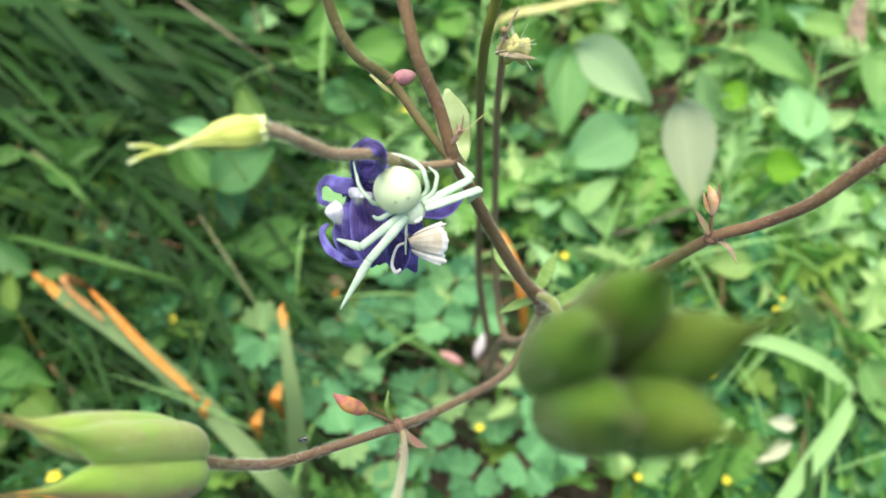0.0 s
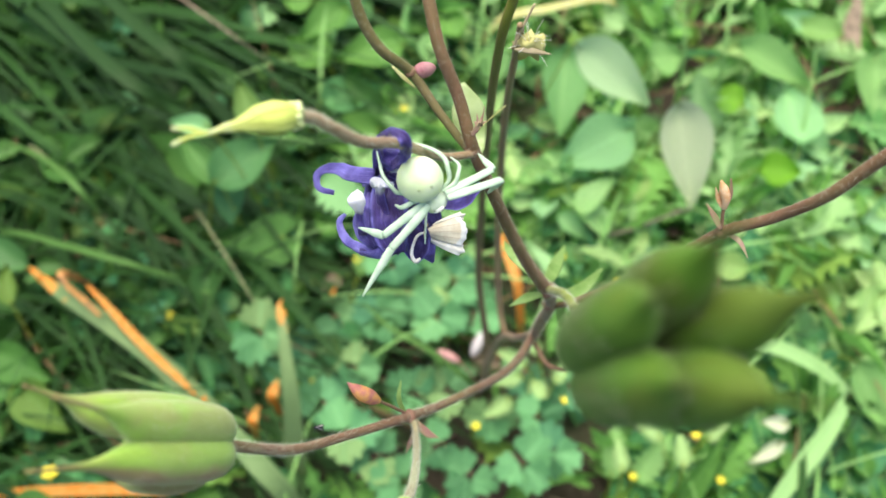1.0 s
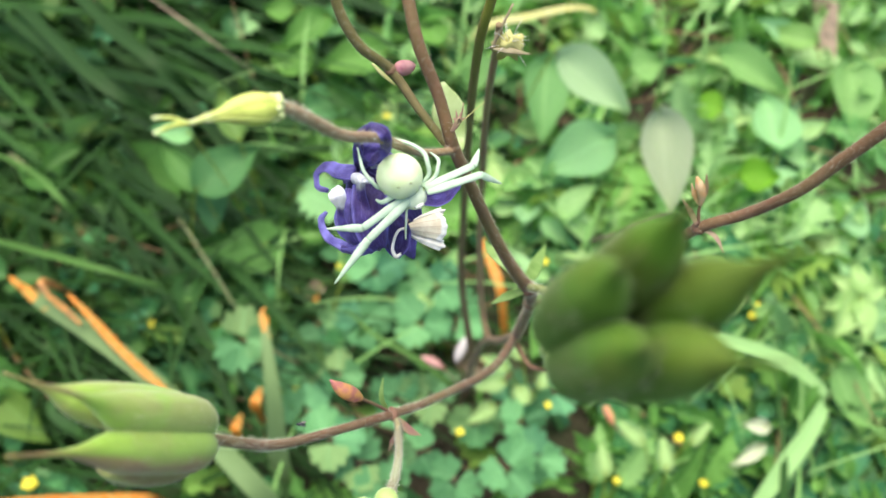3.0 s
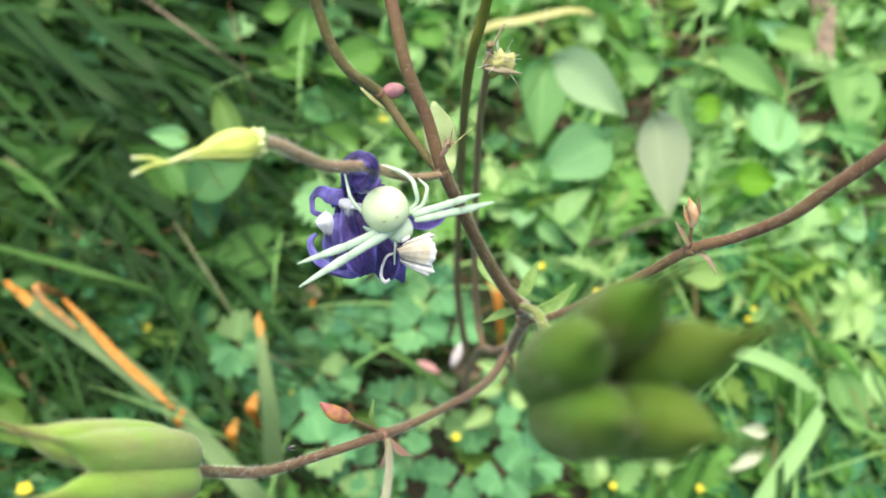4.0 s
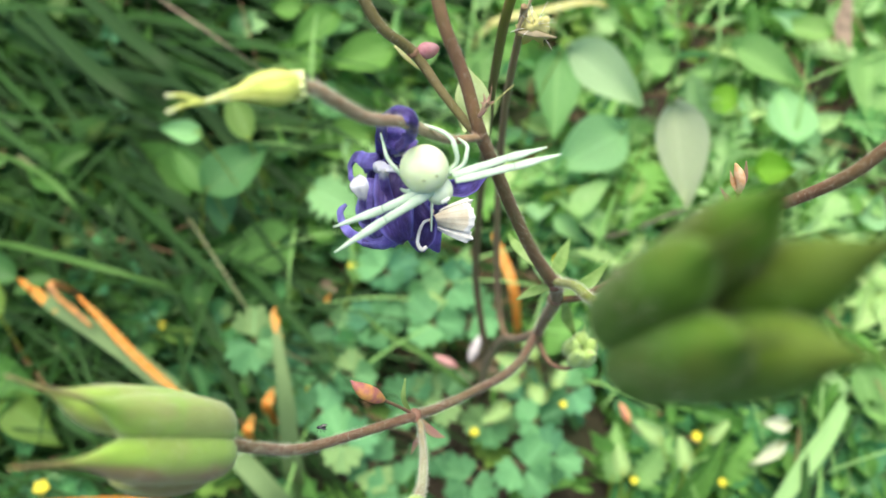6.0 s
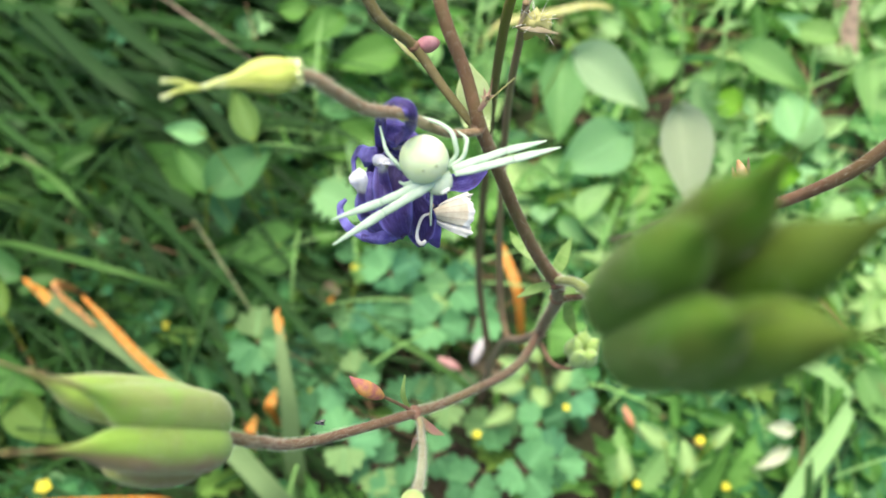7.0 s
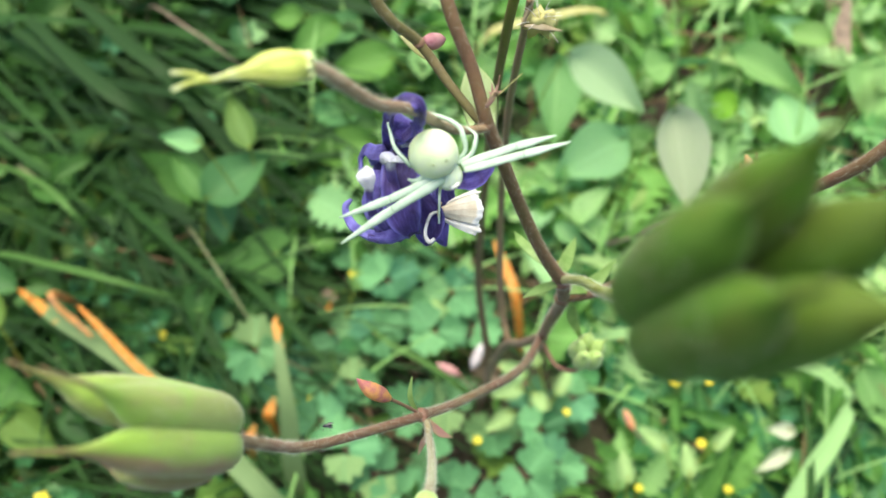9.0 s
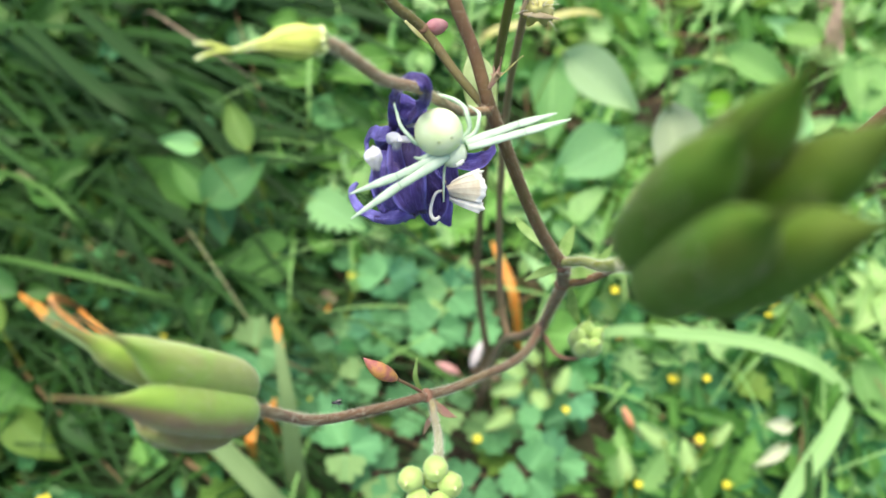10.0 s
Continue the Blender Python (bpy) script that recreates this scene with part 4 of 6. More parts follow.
columbine_leaf((-1, 142, 39), 255, 17)
columbine_leaf((34, 164, 32), 177, 18)
columbine_leaf((54, 192, 35), 218, 18)
columbine_leaf((87, 186, 32), 254, 16)
columbine_leaf((-87, 304, 15), 173, 19)
# small yellow flowers
yellow_flower((-179, 225, 40), 3.6)
yellow_flower((84, 278, 40), 3.6)
yellow_flower((224, 239, 40), 3.2)
yellow_flower((229, 246, 40), 3.6)
yellow_flower((-38, 405, 40), 3.2)
yellow_flower((-31, 406, 40), 3.2)
yellow_flower((24, 155, 40), 3.2)
yellow_flower((-79, 181, 40), 2.9)
yellow_flower((161, 153, 40), 3.6)
yellow_flower((172, 125, 40), 3.2)
yellow_flower((-231, 120, 40), 5.4)
yellow_flower((151, 193, 40), 4.0)
yellow_flower((173, 193, 40), 2.9)
yellow_flower((80, 173, 40), 2.9)
yellow_flower((-58, 271, 40), 3.2)
yellow_flower((122, 258, 40), 3.6)
yellow_flower((-29, 141, 40), 2.5)
yellow_flower((119, 126, 40), 2.9)


# ---- single blades, dead leaves and twigs ----
def lone_blade(name, label, category, material, points, wide, thick, face=(0, -0.5, 1), steps=6, curl=0.2, parent=None):
    pts = mm(*points)
    o = pts[0].copy()
    sh = tube([p - o for p in pts], [w * 0.001 for w in wide], [t * 0.001 for t in thick], sides=12, steps=steps, hint=face, curl=curl, crumple=0.0004)
    ob = part(name, sh, material)
    if parent:
        ob.parent = parent
        ob.location = o - parent.location
        return tagged(ob, label)
    ob.location = o
    return tagged(ob, label, category)


strap = lone_blade("strap_leaf", "grey-green strap leaf with a withered orange edge and tip", "leaf", BLADE_ORANGE,
           [(-72, 97, -12), (-93, 114, 50), (-122, 141, 55), (-149, 166, 55), (-181, 191, 58), (-213, 212, 60), (-241, 228, 63), (-266, 245, 60)], [5, 6.5, 6.6, 6.4, 6.2, 5.8, 4.8, 1.8], [0.5] * 8)
lone_blade("withered_edge", "bright orange withered edge", "", DRY_ORANGE,
           [(-146, 163, 62), (-160, 175, 63), (-174, 186, 64), (-190, 200, 66), (-207, 216, 68), (-224, 231, 70)], [1.0, 2.2, 2.6, 2.8, 2.4, 1.0], [0.4] * 6, parent=strap)
lone_blade("withered_tip", "pale orange ragged tip", "", DRY_ORANGE, [(-258, 239, 63.5), (-263, 243, 62.5), (-267, 246, 61), (-271, 249, 58)], [1.2, 2.2, 1.6, 0.4], [0.6] * 4, parent=strap)
lone_blade("curled_dead_leaf", "curled brown and orange dead leaf end", "dead leaf", DRY_BROWN,
           [(-230, 241, 50), (-234, 237, 70), (-238, 234, 80), (-232, 226, 78), (-223, 220, 72), (-212, 211, 68)], [1.6, 2.6, 2.2, 1.8, 2.0, 1.0], [0.4] * 6)
lone_blade("fallen_blade", "orange dead blade lying under the pod", "dead leaf", DRY_ORANGE,
           [(-308, 116, -12), (-241, 106, 50), (-195, 109, 50), (-156, 110, 50), (-161, 120, 0)], [2, 3, 3.4, 3, 1.4], [0.4] * 5)
upright = lone_blade("strap_leaf", "upright grey-green strap leaf with an orange tip", "leaf", BLADE_ORANGE,
           [(-84, 113, -12), (-85, 138, 50), (-85, 159, 86), (-89, 182, 100), (-93, 202, 102)], [6.5, 6.2, 4.8, 3.2, 2.4], [0.5] * 5)
lone_blade("withered_tip", "curled orange brown tip", "", DRY_ORANGE, [(-91, 192, 101.5), (-93, 199, 103), (-94, 204, 103.5), (-93, 208, 103)], [1.3, 1.9, 1.4, 0.4], [0.7] * 4, parent=upright)
for place, size in (((-141, 158, 62), 3.5), ((-102, 173, 48), 5.5), ((-112, 156, 48), 5), ((129, 231, 20), 8), ((-76, 255, 20), 4)):
    x, y, z = place
    lone_blade("orange_dead_leaf", "small crumpled orange dead leaf", "dead leaf", DRY_ORANGE, [(x, y - size * 1.6, -10), (x - 1, y - size, z - 5), (x, y, z), (x + 2, y + size, z + 3)], [2, size * 0.6, size * 0.55, 1], [0.4] * 4)
lone_blade("orange_dead_leaf", "narrow orange dead leaf beside the stalks", "dead leaf", DRY_ORANGE, [(60, 232, -10), (53, 251, 40), (46, 275, 45), (40, 298, 40)], [2, 3.2, 3.4, 1.2], [0.4] * 4)
lone_blade("light_blade", "broad light green blade bending over clover", "grass", GRASS_PALE, [(82, 226, -12), (108, 220, 52), (157, 213, 64), (200, 204, 68), (231, 190, 68), (253, 175, 58)], [2, 3.4, 4.4, 4.8, 4.6, 2.6], [0.35] * 6)
lone_blade("light_blade", "broad light green blade bending over clover", "grass", GRASS_PALE, [(262, 182, -12), (249, 171, 58), (231, 149, 68), (213, 130, 70), (190, 104, 62)], [2.6, 4, 5.6, 6.2, 4], [0.35] * 5)
lone_blade("grass_blade", "broad mid green grass blade arching over", "grass", GRASS_MID_SHADE, [(-357, 522, -12), (-325, 485, 70), (-243, 391, 110), (-204, 359, 110), (-184, 370, 80)], [4, 4, 5, 4.5, 1.2], [0.35] * 5)
lone_blade("grass_blade", "broad mid green grass blade arching over", "grass", GRASS_MID_SHADE, [(-318, 539, -12), (-289, 503, 70), (-215, 413, 110), (-179, 383, 110), (-164, 390, 70)], [4, 4, 5, 4, 1], [0.35] * 5)
lone_blade("grass_blade", "mid green grass blade arching over", "grass", GRASS_MID_SHADE, [(-365, 508, -12), (-341, 484, 60), (-279, 423, 90), (-234, 387, 90), (-226, 391, 60)], [3, 3, 4, 3, 1], [0.35] * 5)
lone_blade("grass_blade", "thin pale grass stalk across the dark grass", "grass", GRASS_MID, [(-338, 367, -12), (-313, 347, 60), (-249, 297, 110), (-221, 271, 120), (-212, 265, 100)], [1.2, 1.2, 1.8, 2.2, 1.0], [0.35] * 5)
lone_blade("grass_blade", "thin pale grass stalk across the dark grass", "grass", GRASS_MID, [(-318, 286, -12), (-292, 274, 60), (-227, 242, 100), (-188, 227, 110), (-158, 227, 90)], [1.5, 1.5, 2.2, 2.0, 0.8], [0.35] * 5)
lone_blade("grass_blade", "thin mid green grass blade", "grass", GRASS_MID_SHADE, [(-336, 332, -12), (-308, 314, 50), (-236, 269, 90), (-204, 250, 90), (-186, 246, 60)], [1.5, 1.5, 2.2, 2.0, 0.8], [0.35] * 5)
lone_blade("dry_stalk", "thin tan dry stalk across the grass", "dry grass", DEAD, [(-250, 525, -12), (-234, 508, 60), (-192, 465, 80), (-163, 441, 80), (-137, 440, 50)], [0.7, 0.7, 0.9, 0.8, 0.5], [0.35] * 5)
lone_blade("dry_stalk", "thin tan dry stalk across the grass", "dry grass", STRAW_DULL, [(-176, 300, -12), (-162, 283, 80), (-138, 250, 86), (-119, 224, 76), (-108, 210, 50)], [0.5, 0.6, 0.7, 0.6, 0.3], [0.3] * 5)
lone_blade("dry_stalk", "pale tan dry blade across the dark grass", "dry grass", STRAW_DULL, [(-310, 352, -12), (-284, 331, 80), (-246, 298, 94), (-225, 281, 80), (-218, 276, 60)], [0.7, 1.0, 1.3, 1.0, 0.4], [0.35] * 5)
lone_blade("straw_blade", "pale straw-coloured dry blade", "dry grass", STRAW, [(20, 480, -12), (40, 493, 45), (85, 498, 60), (135, 519, 50), (190, 548, -12)], [1.5, 3, 3.2, 2.6, 1.5], [0.6] * 5)
lone_blade("dry_twig", "thin grey-brown twig lying over weeds", "twig", TWIG, [(98, 292, -12), (107, 298, 26), (140, 308, 30), (185, 328, 28), (200, 338, -12)], [0.8, 1.1, 1.2, 1.1, 0.7], [0.8, 1.1, 1.2, 1.1, 0.7], curl=0)
lone_blade("dead_leaf", "pinkish brown dead leaf standing among weeds", "dead leaf", DEAD, [(332, 470, -12), (337, 488, 30), (344, 514, 40), (350, 535, 50)], [4, 9, 7, 3], [0.6] * 4)
lone_blade("dead_leaf", "pinkish brown dead leaf standing among weeds", "dead leaf", DEAD, [(360, 540, -12), (352, 552, 30), (350, 575, 45), (372, 590, 40)], [4, 9, 8, 3], [0.6] * 4)
lone_blade("thin_blade", "thin pale grass blade standing upright", "grass", GRASS_LIGHT, [(210, 400, -12), (205, 407, 60), (198, 415, 110), (204, 470, 140)], [1.2, 1.6, 1.3, 0.5], [0.25] * 4)
lone_blade("thin_blade", "thin pale grass blade standing upright", "grass", GRASS_LIGHT, [(186, 420, -12), (183, 428, 50), (178, 440, 90), (168, 475, 130)], [1.2, 1.6, 1.3, 0.5], [0.25] * 4)
lone_blade("thin_blade", "thin pale grass blade crossing the weeds", "grass", GRASS_LIGHT, [(110, 330, -12), (82, 315, 80), (50, 295, 130), (26, 272, 170)], [1.2, 1.4, 1.1, 0.4], [0.25] * 4)
lone_blade("thin_blade", "thin pale grass blade crossing the leaves", "grass", GRASS_MID, [(36, 196, -12), (21, 184, 40), (-4, 195, 60), (-31, 209, 65), (-50, 231, 55)], [1.2, 1.8, 1.9, 1.5, 0.5], [0.25] * 5)


def ground_bud(place, way, size, material, label):
    p, d = Vector(place) * 0.001, Vector(way).normalized()
    foot = Vector((p.x + 0.01, p.y - 0.004, -0.012))
    ob = thing("flower_bud", foot, label, "flower bud")
    a = p - foot
    s = size * 0.001
    part("bud", tube([a, a + d * s * 0.3, a + d * s * 0.7, a + d * s], [s * 0.08, s * 0.18, s * 0.15, s * 0.02], sides=10), material, ob)
    part("stalk", tube([Vector(), Vector((0.004, 0, a.z * 0.6)), a], [0.0009, 0.0008, 0.0008], sides=6), STEM_PINK, ob)


ground_bud((12, 184, 74), (-1, 0.4, 0.3), 15, BUD_DULL, "pink flower bud low on the plant")
ground_bud((20, 186, 78), (0.35, 0.75, 0.6), 17, BUD_WHITE, "whitish flower bud low on the plant")
ground_bud((118, 158, 50), (-0.4, 0.8, 0.4), 14, BUD_ORANGE, "salmon pink wilted bud among clover")


# ---- the columbine: stems, pods, buds and bracts ----
plant = thing("columbine_plant", (0.03, 0.192, -0.012), "columbine with purple-brown stems and green seed pods", "plant")
ROOT = Vector((0.03, 0.192, -0.012))


def stem(name, points, wide, material=STEM, hairs=26, label="", sides=14, seed=0):
    pts = [p - ROOT for p in mm(*points)]
    kept = []
    sh = tube(pts, [w * 0.001 for w in wide], sides=sides, steps=8, keep=kept)
    ob = part(name, sh, material, plant, label)
    if hairs:
        tagged(part("fuzz", fuzz(kept, hairs * 1.5, 0.00062, seed, 0.000009), FUZZ, ob), kind="stuff")
    return ob


stem("stem", [(30, 192, -12), (28, 176, 90), (26, 150, 180), (24.5, 128, 240), (25, 112, 275), (24.9, 93, 321.3)], [2.2, 2, 1.7, 1.5, 1.4, 1.3], STEM_PINK, 0, "pinkish lower stem")
stem("stem", [(24.9, 93, 321.3), (23.6, 86, 345), (22.4, 79, 368), (19.5, 72.5, 388), (18.2, 70.9, 392.2)], [1.35, 1.35, 1.35, 1.4, 1.5], seed=1)
stem("stem", [(18.2, 70.9, 392.2), (13.4, 70.6, 402.9), (8.9, 70.3, 415.3), (4.4, 69.5, 429.8), (1.7, 70.1, 437.6), (-0.5, 73.7, 443.8), (-3.3, 76.7, 450.1), (-4.7, 80.1, 454.3), (-6.3, 84.9, 459.4), (-8, 92, 468)],
     [1.25, 1.1, 1.02, 0.95, 0.93, 0.9, 0.88, 0.88, 0.88, 0.86], seed=2)
stem("stem", [(1.9, 69.5, 436.6), (0.4, 71.2, 437), (-3.3, 75.2, 439.2), (-7.4, 79.2, 442.8), (-11.1, 78.5, 447.5), (-13.5, 79.5, 451.6), (-14.9, 81.2, 455.9), (-16.1, 83, 461.6), (-18, 86, 470)],
     [0.6, 0.62, 0.64, 0.72, 0.72, 0.72, 0.7, 0.7, 0.68], STEM_OLIVE, seed=3)
stem("pod_stalk", [(1.9, 69.4, 436.9), (-2, 66.7, 439.7), (-4.9, 63.6, 444.8), (-8, 59.7, 451.7), (-11.5, 54.9, 458.1), (-14.1, 52.4, 463.6), (-15.6, 51.4, 466.4), (-16.8, 50.2, 468.2)],
     [0.55, 0.58, 0.62, 0.66, 0.66, 0.63, 0.6, 0.58], STEM_TAN, hairs=34, seed=4)
stem("branch", [(24.9, 93, 321.3), (18.1, 77.9, 339), (12, 68, 352.8), (3.6, 57.6, 369.8), (-2.1, 51.6, 379), (-7.2, 46.7, 387.6), (-15.7, 39.4, 400.5), (-22, 32.6, 415), (-25.4, 29.4, 425.8), (-28.9, 26.7, 437.6)],
     [1.2, 1.05, 0.95, 0.82, 0.8, 0.84, 0.74, 0.7, 0.68, 0.68], hairs=30, seed=5)
stem("branch", [(21.3, 76.5, 374), (26.8, 74.7, 380), (33.7, 71.3, 396.7), (39.3, 70.2, 407.7), (43.3, 68.7, 418.4), (48.4, 67, 425.6), (52.1, 64.9, 434.8), (54.7, 64.8, 441.8), (57.2, 64.7, 448.6), (60.1, 65.1, 455.9), (64, 66, 466)],
     [0.85, 0.85, 0.85, 0.85, 0.92, 0.88, 0.9, 0.92, 0.92, 0.92, 0.9], hairs=30, seed=6)
stem("pod_stalk", [(18.5, 70.5, 393), (18.6, 62, 408), (17.2, 51, 425), (14.9, 40, 444), (13.0, 33.0, 456), (11.3, 24.2, 471.6)], [0.75, 0.72, 0.72, 0.75, 0.8, 0.8], STEM_GREEN, 20, "fuzzy green stalk of a pod", seed=7)
stem("stalk", [(31, 196, -12), (30, 190, 60), (25.3, 176.2, 124.5), (17, 176, 195), (13.6, 164.3, 267.6), (8.8, 124.6, 371.7), (6.7, 98.5, 427.2), (8, 96, 442.8), (9, 96.5, 455), (10, 98, 470)],
     [2.1, 2.0, 1.8, 1.6, 1.4, 1.0, 0.86, 0.84, 0.84, 0.8], STEM_TALL, 0, "tall stalk, brown below and green above", seed=8)
stem("stalk", [(24.5, 128, 240), (21, 136, 255), (17.2, 140, 299.8), (14.7, 136.2, 343.8), (12.2, 122, 385), (10.4, 102.7, 426), (9.8, 99, 433)], [1.1, 1.1, 1.05, 1.0, 0.85, 0.7, 0.5], STEM_TAN, 0, seed=9)

# swollen joints where the stems fork
for at_mm, r in (((18.3, 70.9, 392), 1.75), ((1.6, 69.8, 437.2), 1.1), ((-7.2, 46.7, 387.8), 1.3), ((24.9, 93, 321), 1.8), ((-7.4, 79.2, 442.8), 0.95), ((43.3, 68.7, 418.4), 1.25), ((21.5, 76.5, 374.5), 1.7)):
    p = Vector(at_mm) * 0.001 - ROOT
    part("joint", ball(Shape(), p, (r * 0.00098, r * 0.00098, r * 0.00075), rings=8, segs=14, rough=0.2), STEM_PINK, plant, "swollen pinkish stem joint")


def follicle(length, girth, spread, kept=None, beak=1.0, open_end=0.0):
    """One of the five cells of a pod: a plump boat that runs out into a slender beak."""
    prof = [(0.5, 0, 0.6, 0.5), (2.1, 0.6, 2.2, 2.0), (3.1, 2.8, 2.82, 2.75), (3.3, 7.5, 2.92, 3.0), (3.3, 12.5, 2.8, 2.9), (3.5, 16.5, 2.5, 2.45), (4.0, 19.6, 1.85, 1.7), (4.7, 22.2, 0.95, 0.85), (5.4, 25.0, 0.36, 0.32), (6.6, 30.5, 0.12, 0.11)]
    pts = []
    for r, z, _, _ in prof:
        out = r * girth if z < 14 else 3.3 * girth + (r - 3.3) * spread
        out += open_end * max(0.0, min(1.0, (z - 8) / 10))
        pts.append(Vector((out, 0, (z if z < 20 else 20 + (z - 20) * beak) * length)) * 0.001)
    return tube(pts, [w * girth * 0.001 for *_, w, _ in prof], [h * girth * 0.001 for *_, h in prof], sides=16, steps=5, hint=(1, 0, 0.05), keep=kept)


def seed_pod(base, tip, face, turn, length=1.0, girth=1.0, spread=1.0, label="", skin=POD, lean=(1, 1, 1, 1, 1), beaks=(1, 1, 1, 1, 1), open_end=0.0, cell_scale=(1, 1, 1, 1, 1), skins=None):
    """face: the way that a cell looks before it is turned on by so many degrees."""
    b, t = Vector(base) * 0.001, Vector(tip) * 0.001
    m = Matrix.Translation(b - ROOT) @ (t - b).to_track_quat("Z", "Y").to_matrix().to_4x4()
    f = m.to_3x3().inverted() @ Vector(face)
    first = math.degrees(math.atan2(f.y, f.x)) + turn
    pod = part("seed_pod", ball(Shape(), (0, 0, 0.0004), (0.0017 * girth, 0.0017 * girth, 0.0011), rings=8, segs=14), STEM_GREEN, plant, label, m)
    for k in range(5):
        kept = []
        turned = Matrix.Rotation(radians(first + 72 * k), 4, "Z")
        part("follicle", follicle(length * cell_scale[k], girth, spread * lean[k], kept, beaks[k], open_end), skins[k] if skins else skin, pod, at=turned)
        if length > 0.6:
            tagged(part("fuzz", fuzz(kept, 50 if skin is POD else 22, 0.00032, 50 + k, 0.000011, 0.62), FUZZ, pod, at=turned), kind="stuff")
    return pod


def young_cluster():
    """Five round unripe cells that stand in a ring on the stalk's end, with a dark gap between them."""
    c = Vector((-6.8, 20.4, 426.6)) * 0.001 - ROOT
    pod = part("young_pod", ball(Shape(), c + Vector((0.0003, 0.001, -0.0012)), (0.0014, 0.0014, 0.0012), rings=8, segs=14), POD_CELL, plant, "cluster of small round pale green unripe cells")
    for k, (x, y, z) in enumerate(((0.6, 1.4, 1.4), (-2.3, 0.4, 0.7), (2.3, -0.2, 0.4), (-1.5, -1.9, -0.4), (1.2, -2.2, -0.4))):
        at = c + Vector((x, y, z)) * 0.001
        turn = Vector((x * 0.15, -0.5, 0.86)).to_track_quat("Z", "Y").to_matrix()
        part("cell", ball(Shape(), at, (0.0015, 0.00155, 0.0017), turn, 14, 20, 0.12), POD_CELL, pod)
        part("beak", tube([at + turn @ Vector((0, 0, 0.0016)), at + turn @ Vector((-x * 0.00012, -y * 0.00012, 0.0024))], [0.00022, 0.0001], sides=6, steps=3), POD_CAP, pod)


# rear cells are scaled down to stay hidden from the camera's view
seed_pod((-28.9, 26.7, 437.4), (-34.8, 20.3, 458.5), (0.27, -0.25, 0.95), 36, 1.0, 0.88, 1.0, "plump green seed pod flushed with brown", POD, (0.9, 0.7, 0.2, 0.0, 0.25), (1.2, 0.75, 0.3, 0.3, 1.15), cell_scale=(0.98, 1, 0.5, 0.7, 1.0), skins=(POD, POD, POD, POD_BROWN, POD_FLUSH))
seed_pod((11.3, 24.2, 471.4), (11.7, 18.4, 490.4), (-1.0, 0.1, 0.05), -12, 0.9, 0.93, 0.55, "plump green seed pod opening at its end, shade in its colour", POD_SHADED, (0.12, 0.4, 1.0, 1.15, 0.6), (0.85, 0.85, 0.9, 1.0, 0.9), 0.45)
seed_pod((34, 83, 330), (34.4, 82, 340), (1, 0, 0), 20, 0.36, 0.74, 0.5, "small unripe green pod", POD_CELL)
young_cluster()
stem("pod_stalk", [(33.8, 83, 331.5), (32.6, 80.7, 327), (28, 83.1, 323.5), (24.9, 90, 322)], [0.6, 0.55, 0.6, 0.8], STEM_PINK, 0, seed=10)
stem("pod_stalk", [(-7.2, 46.7, 387.6), (-6.2, 45, 387.8), (-5.9, 42, 390), (-5.5, 36, 399.5), (-5.6, 28.5, 413), (-6.3, 22.6, 424.6)], [0.62, 0.56, 0.56, 0.6, 0.66, 0.75], STEM_PALE, 30, seed=11)


def yellow_pod():
    body = [p - ROOT for p in mm((-16.9, 50.1, 468.3), (-17.6, 49.6, 468.8), (-18.6, 48.8, 469.5), (-20, 47.6, 470.6), (-21.3, 46.2, 471.6), (-22.4, 45.1, 472.4), (-23.4, 43.9, 473.2))]
    pod = part("young_pod", tube(body, [0.0009, 0.00135, 0.0016, 0.00122, 0.00052, 0.0003, 0.00025], sides=20, steps=6, crumple=0.00006), POD_YELLOW, plant, "slender yellow-green young pod with a forked beak")
    for end in ((-26.0, 43.1, 474.8), (-25.7, 41.5, 474.6)):
        e = Vector(end) * 0.001 - ROOT
        m = (body[-1] + e) / 2 + Vector((0, 0.0001, 0.0002))
        part("beak", tube([body[-2], body[-1], m, e], [0.00026, 0.00022, 0.0002, 0.00018], sides=8), POD_YELLOW, pod)
    c = Vector((-17.15, 49.9, 468.5)) * 0.001 - ROOT
    turn = (body[2] - body[0]).to_track_quat("Z", "Y").to_matrix()
    part("collar", ball(Shape(), c, (0.0013, 0.0013, 0.0007), turn, 10, 20, 0.5), POD_CAP, pod, "pale knobbly collar")
    for k in range(10):
        a = 2 * math.pi * k / 10
        knob = turn @ Vector((math.cos(a) * 0.00115, math.sin(a) * 0.00115, 0.0003 * math.sin(a * 2.5)))
        part("knob", ball(Shape(), c + knob, (0.0004, 0.0004, 0.00045), turn, 6, 10, 0.4), POD_CAP, pod)
    for k in range(5):
        a = 2 * math.pi * k / 5
        off = turn @ Vector((math.cos(a) * 0.0012, math.sin(a) * 0.0012, 0))
        line = [q + off * s for q, s in zip(body[1:6], (1.08, 1.3, 1.0, 0.42, 0.24))]
        part("rib", tube(line, [0.00013] * 5, sides=6), POD_YELLOW, pod)


yellow_pod()


def bud(points, wide, material, label, stalk=None):
    pts = [p - ROOT for p in mm(*points)]
    ob = part("bud", tube(pts, [w * 0.001 for w in wide], sides=14, steps=6), material, plant, label)
    if stalk:
        part("stalk", tube([p - ROOT for p in mm(*stalk)], [0.00032, 0.00028, 0.0003], sides=8), STEM_PINK, ob)


